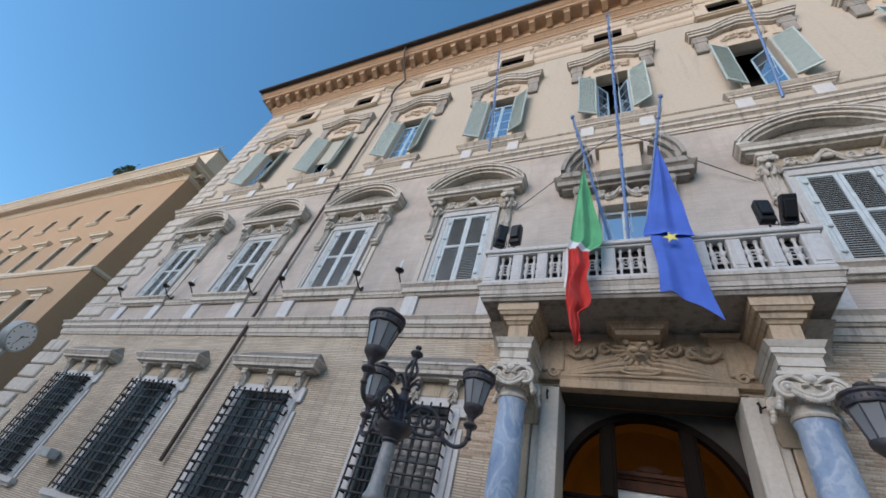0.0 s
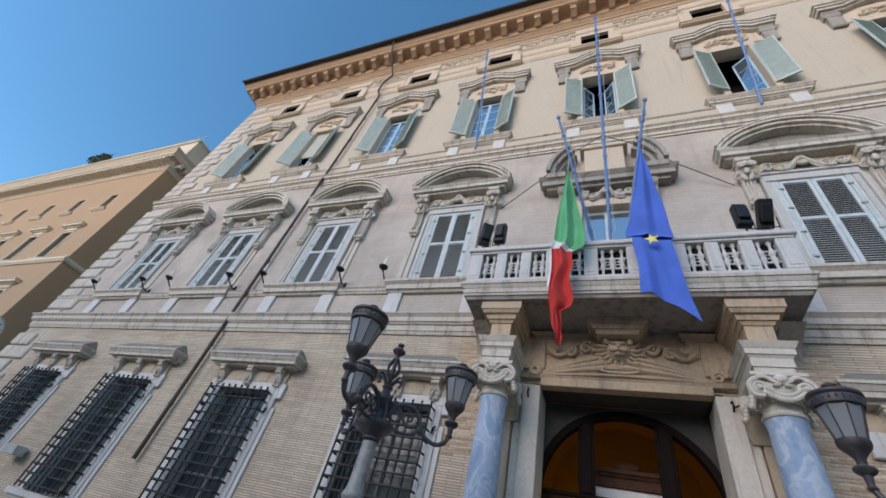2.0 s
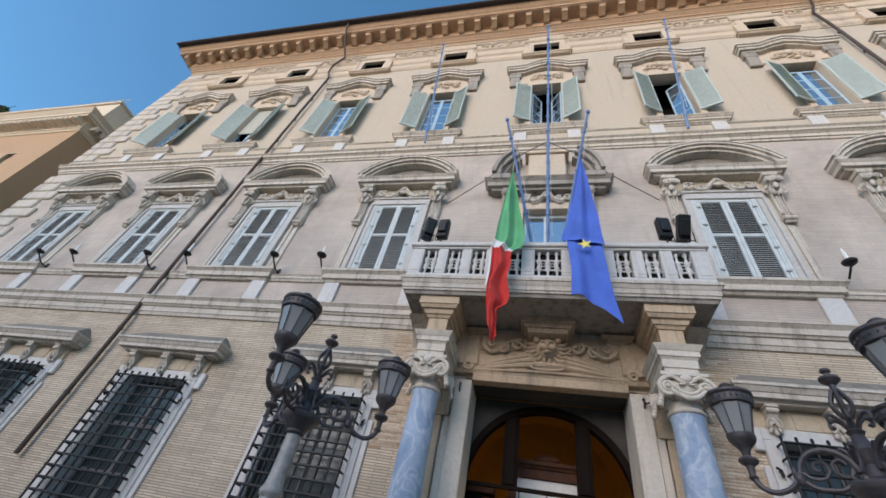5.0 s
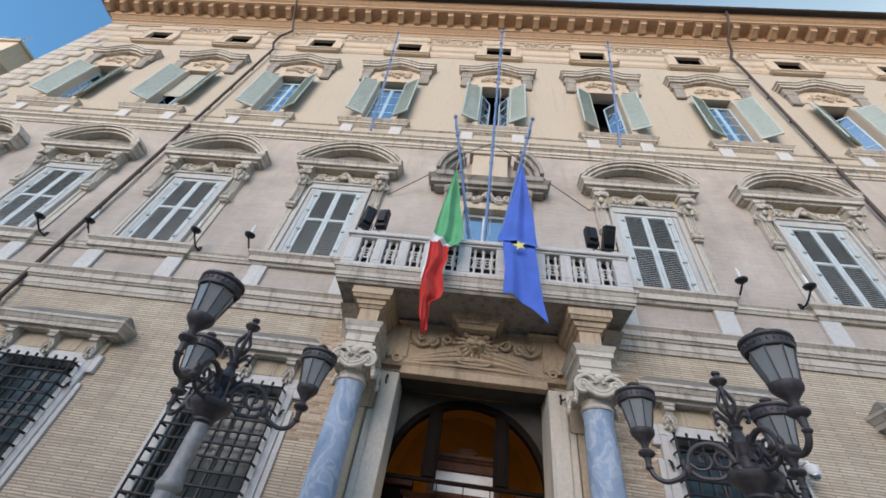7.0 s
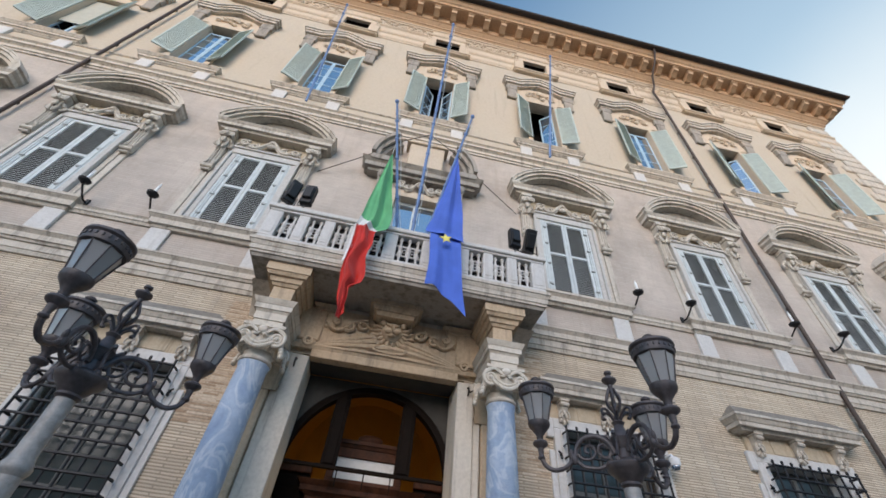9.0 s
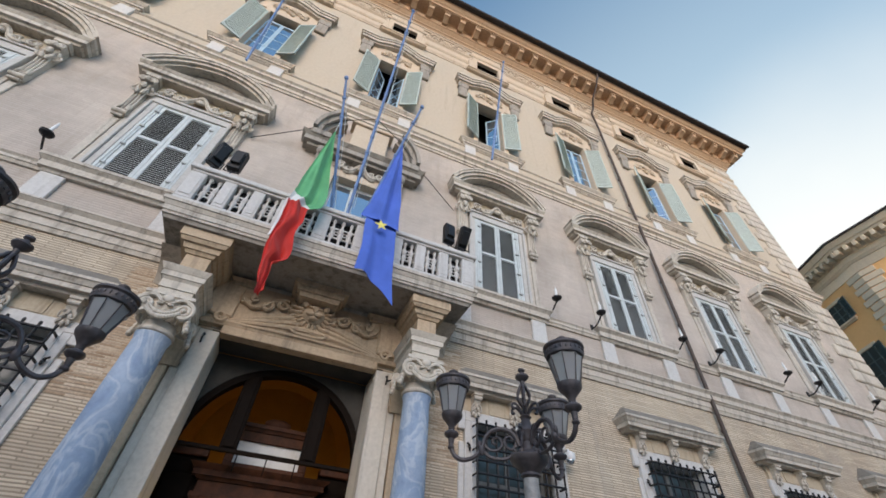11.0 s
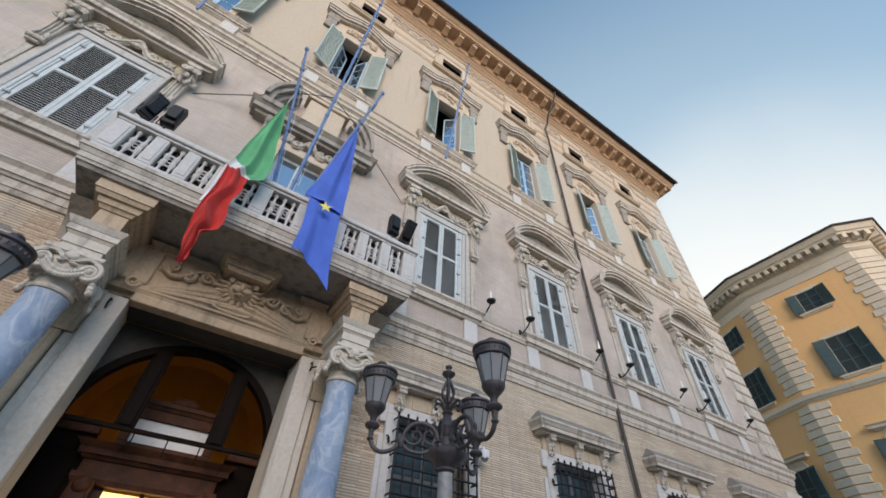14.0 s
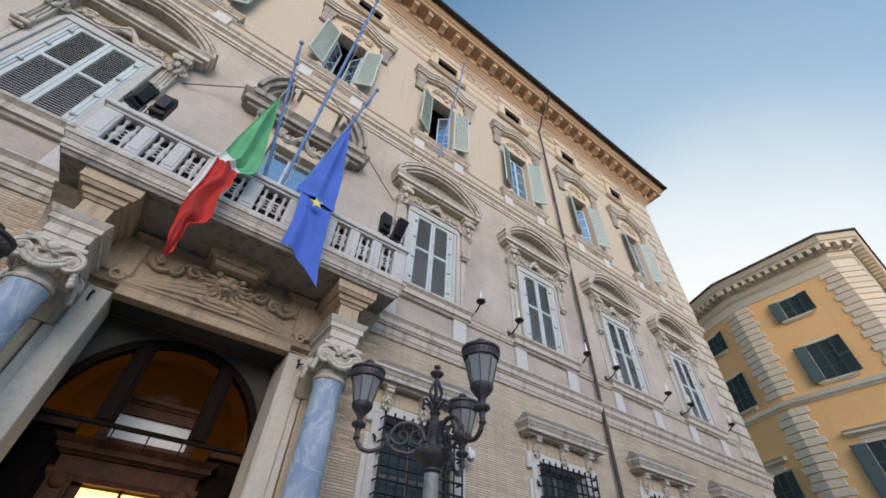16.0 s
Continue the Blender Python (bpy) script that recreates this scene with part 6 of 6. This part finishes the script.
def join_m(ms):
    m = M()
    for q in ms:
        m.add(q.v, q.f)
    return m


part("wall", plan_prism(plan, 0, 20.3), YELLOW, yellow, smooth=False)
part("string_course", join_m([plan_prism(plan, 12.35, 12.5, 0.06, 0.12), plan_prism(plan, 12.5, 12.75, 0.18, 0.2)]), CREAM, yellow)
for nm, z0, z1, g0, g1 in (("frieze", 19.3, 19.9, 0.05, 0.05), ("lower_moulding", 19.9, 20.05, 0.10, 0.18), ("fascia", 20.05, 20.4, 0.2, 0.2), ("dentil_band", 20.4, 20.8, 0.3, 0.3), ("corona", 20.8, 20.95, 0.75, 0.8), ("upper_moulding", 20.95, 21.3, 0.86, 1.0)):
    part(nm, plan_prism(plan, z0, z1, g0, g1), CREAM, yellow)
part("roof", join_m([plan_prism(plan, 21.3, 21.42, 1.1, 1.1), plan_prism(plan, 21.42, 23.2, 1.1, -4.0)]), ROOF, yellow, smooth=False)
tooth = M().box(-0.12, 0.12, -0.48, 0.1, 20.45, 20.79, 0.02).mesh("dentil", CREAM)
for p, q in ((CC, CA), (CA, CB), (CB, CD), (CD, CE)):
    d = q - p
    ang = math.degrees(math.atan2(d.y, d.x))
    n = int(d.length / 0.5)
    for i in range(n + 1):
        o = new("dentil", tooth)
        o.parent = yellow
        s = p + d * (i / n)
        nrm = Vector((d.y, -d.x)).normalized()
        s = s + nrm * 0.3
        o.matrix_basis = pose(s.x, s.y, 0, 0, 0, ang)


def on_face(p, q, t, z):
    """A pose on the face from p to q, t metres along it, with its outside towards local low y."""
    d = (q - p).normalized()
    s = p + d * t
    return pose(s.x, s.y, z, 0, 0, math.degrees(math.atan2(d.y, d.x)))


# quoins at both corners
for corner, before, after in ((CA, CC, CB), (CB, CA, CD), (CD, None, CE)):
    z, k = 0.2, 0
    while z < 19.2:
        if not 12.1 < z < 12.7:
            for a, b, flip in ((before, corner, 0), (corner, after, 1)):
                if a is None:
                    continue
                w_ = (1.0 if (k + flip) % 2 else 0.8)
                d = (b - a).length
                if d < 2:
                    w_ = d + 0.05
                t0 = d - w_ if not flip else 0.0
                part("quoin", M().box(-0.05 if flip else 0.0, w_, -0.07, 0.02, 0.02, 0.39, 0.03) if flip else M().box(0.0, w_ + 0.05, -0.07, 0.02, 0.02, 0.39, 0.03), CREAM, yellow, smooth=False, at=on_face(a, b, t0, z))
        z += 0.415
        k += 1
face = (CB - CA).length
put_row(house_window("window_yellow_upper", 1.05, 1.35, CREAM, "small window of the yellow house with dark open shutters", True, group="yellow upper windows"),
        [on_face(CA, CB, face * 0.5, 17.3), on_face(CC, CA, 11.3, 17.3), on_face(CC, CA, 6.5, 17.3), on_face(CD, CE, 3.6, 17.3)])
put_row(house_window("window_yellow_middle", 1.15, 2.2, CREAM, "window of the yellow house with dark open shutters", True, group="yellow middle windows"),
        [on_face(CA, CB, face * 0.5, 13.2), on_face(CC, CA, 11.3, 13.2), on_face(CC, CA, 6.5, 13.2), on_face(CD, CE, 3.6, 13.2)])
put_row(house_window("window_yellow_lower", 1.25, 2.8, CREAM, "hooded lower window of the yellow house with dark shutters", True, True, group="yellow lower windows"),
        [on_face(CA, CB, face * 0.5, 7.0), on_face(CC, CA, 11.3, 6.6), on_face(CC, CA, 6.5, 6.6), on_face(CD, CE, 3.6, 7.0)])


# street clock
def street_clock():
    w = thing("street_clock", "round white-faced street clock with dark pointers on a grey pole", "clock", pose(-17.3, -3.35, 0.16, 0, 0, -62))
    part("pole", M().lathe([(0.14, -0.16), (0.14, 0.4), (0.07, 0.5), (0.06, 4.3)], seg=14), SLATS, w)
    ring = M()
    pts = [(0.47 * math.cos(k * math.pi / 16), 4.75 + 0.47 * math.sin(k * math.pi / 16)) for k in range(32)]
    ring.prism(pts, -0.12, 0.12)
    part("case", ring, SLATS, w)
    for y0, y1 in ((-0.126, -0.12), (0.12, 0.126)):
        dial = part("dial", M().prism([(0.42 * math.cos(k * math.pi / 16), 4.75 + 0.42 * math.sin(k * math.pi / 16)) for k in range(32)], y0, y1), CLOCK_FACE, w, "white enamel dial")
        yy = (y0 - 0.006, y0 - 0.001) if y0 < 0 else (y1 + 0.001, y1 + 0.006)
        for k in range(12):
            a = k * math.pi / 6
            c_, s_ = math.cos(a), math.sin(a)
            p = [(0.33, -0.014), (0.39, -0.014), (0.39, 0.014), (0.33, 0.014)]
            part("hour_mark", M().prism([(u * c_ - v * s_, 4.75 + u * s_ + v * c_) for u, v in p], *yy), BLACK, dial)
        for a, ln, th in ((math.radians(-80), 0.32, 0.012), (math.radians(150), 0.22, 0.018)):
            c_, s_ = math.cos(a), math.sin(a)
            p = [(-0.05, -th), (ln, -th * 0.6), (ln, th * 0.6), (-0.05, th)]
            part("pointer", M().prism([(u * c_ - v * s_, 4.75 + u * s_ + v * c_) for u, v in p], *yy), BLACK, dial)
    return w


street_clock()


# bricks beside the portal that can be told apart
BRICK_MESH = M().box(-0.144, 0.144, -0.007, 0.02, -0.0215, 0.0215, 0.004).mesh("brick", BRICK_PIECE, smooth=False)
rnd = random.Random(12)
for s in (-1, 1):
    for i in range(49):
        for k in range(3):
            b = new("brick", BRICK_MESH)
            b.parent = wall_low
            shift = 0.07 if i % 2 else -0.05
            b.location = (s * (2.98 + 0.296 * k + (shift if k < 2 or shift < 0 else 0.0)), rnd.uniform(-0.003, 0.003), 4.228 + 0.056 * i)
            b.rotation_euler = (0, rnd.uniform(-0.006, 0.006), 0)
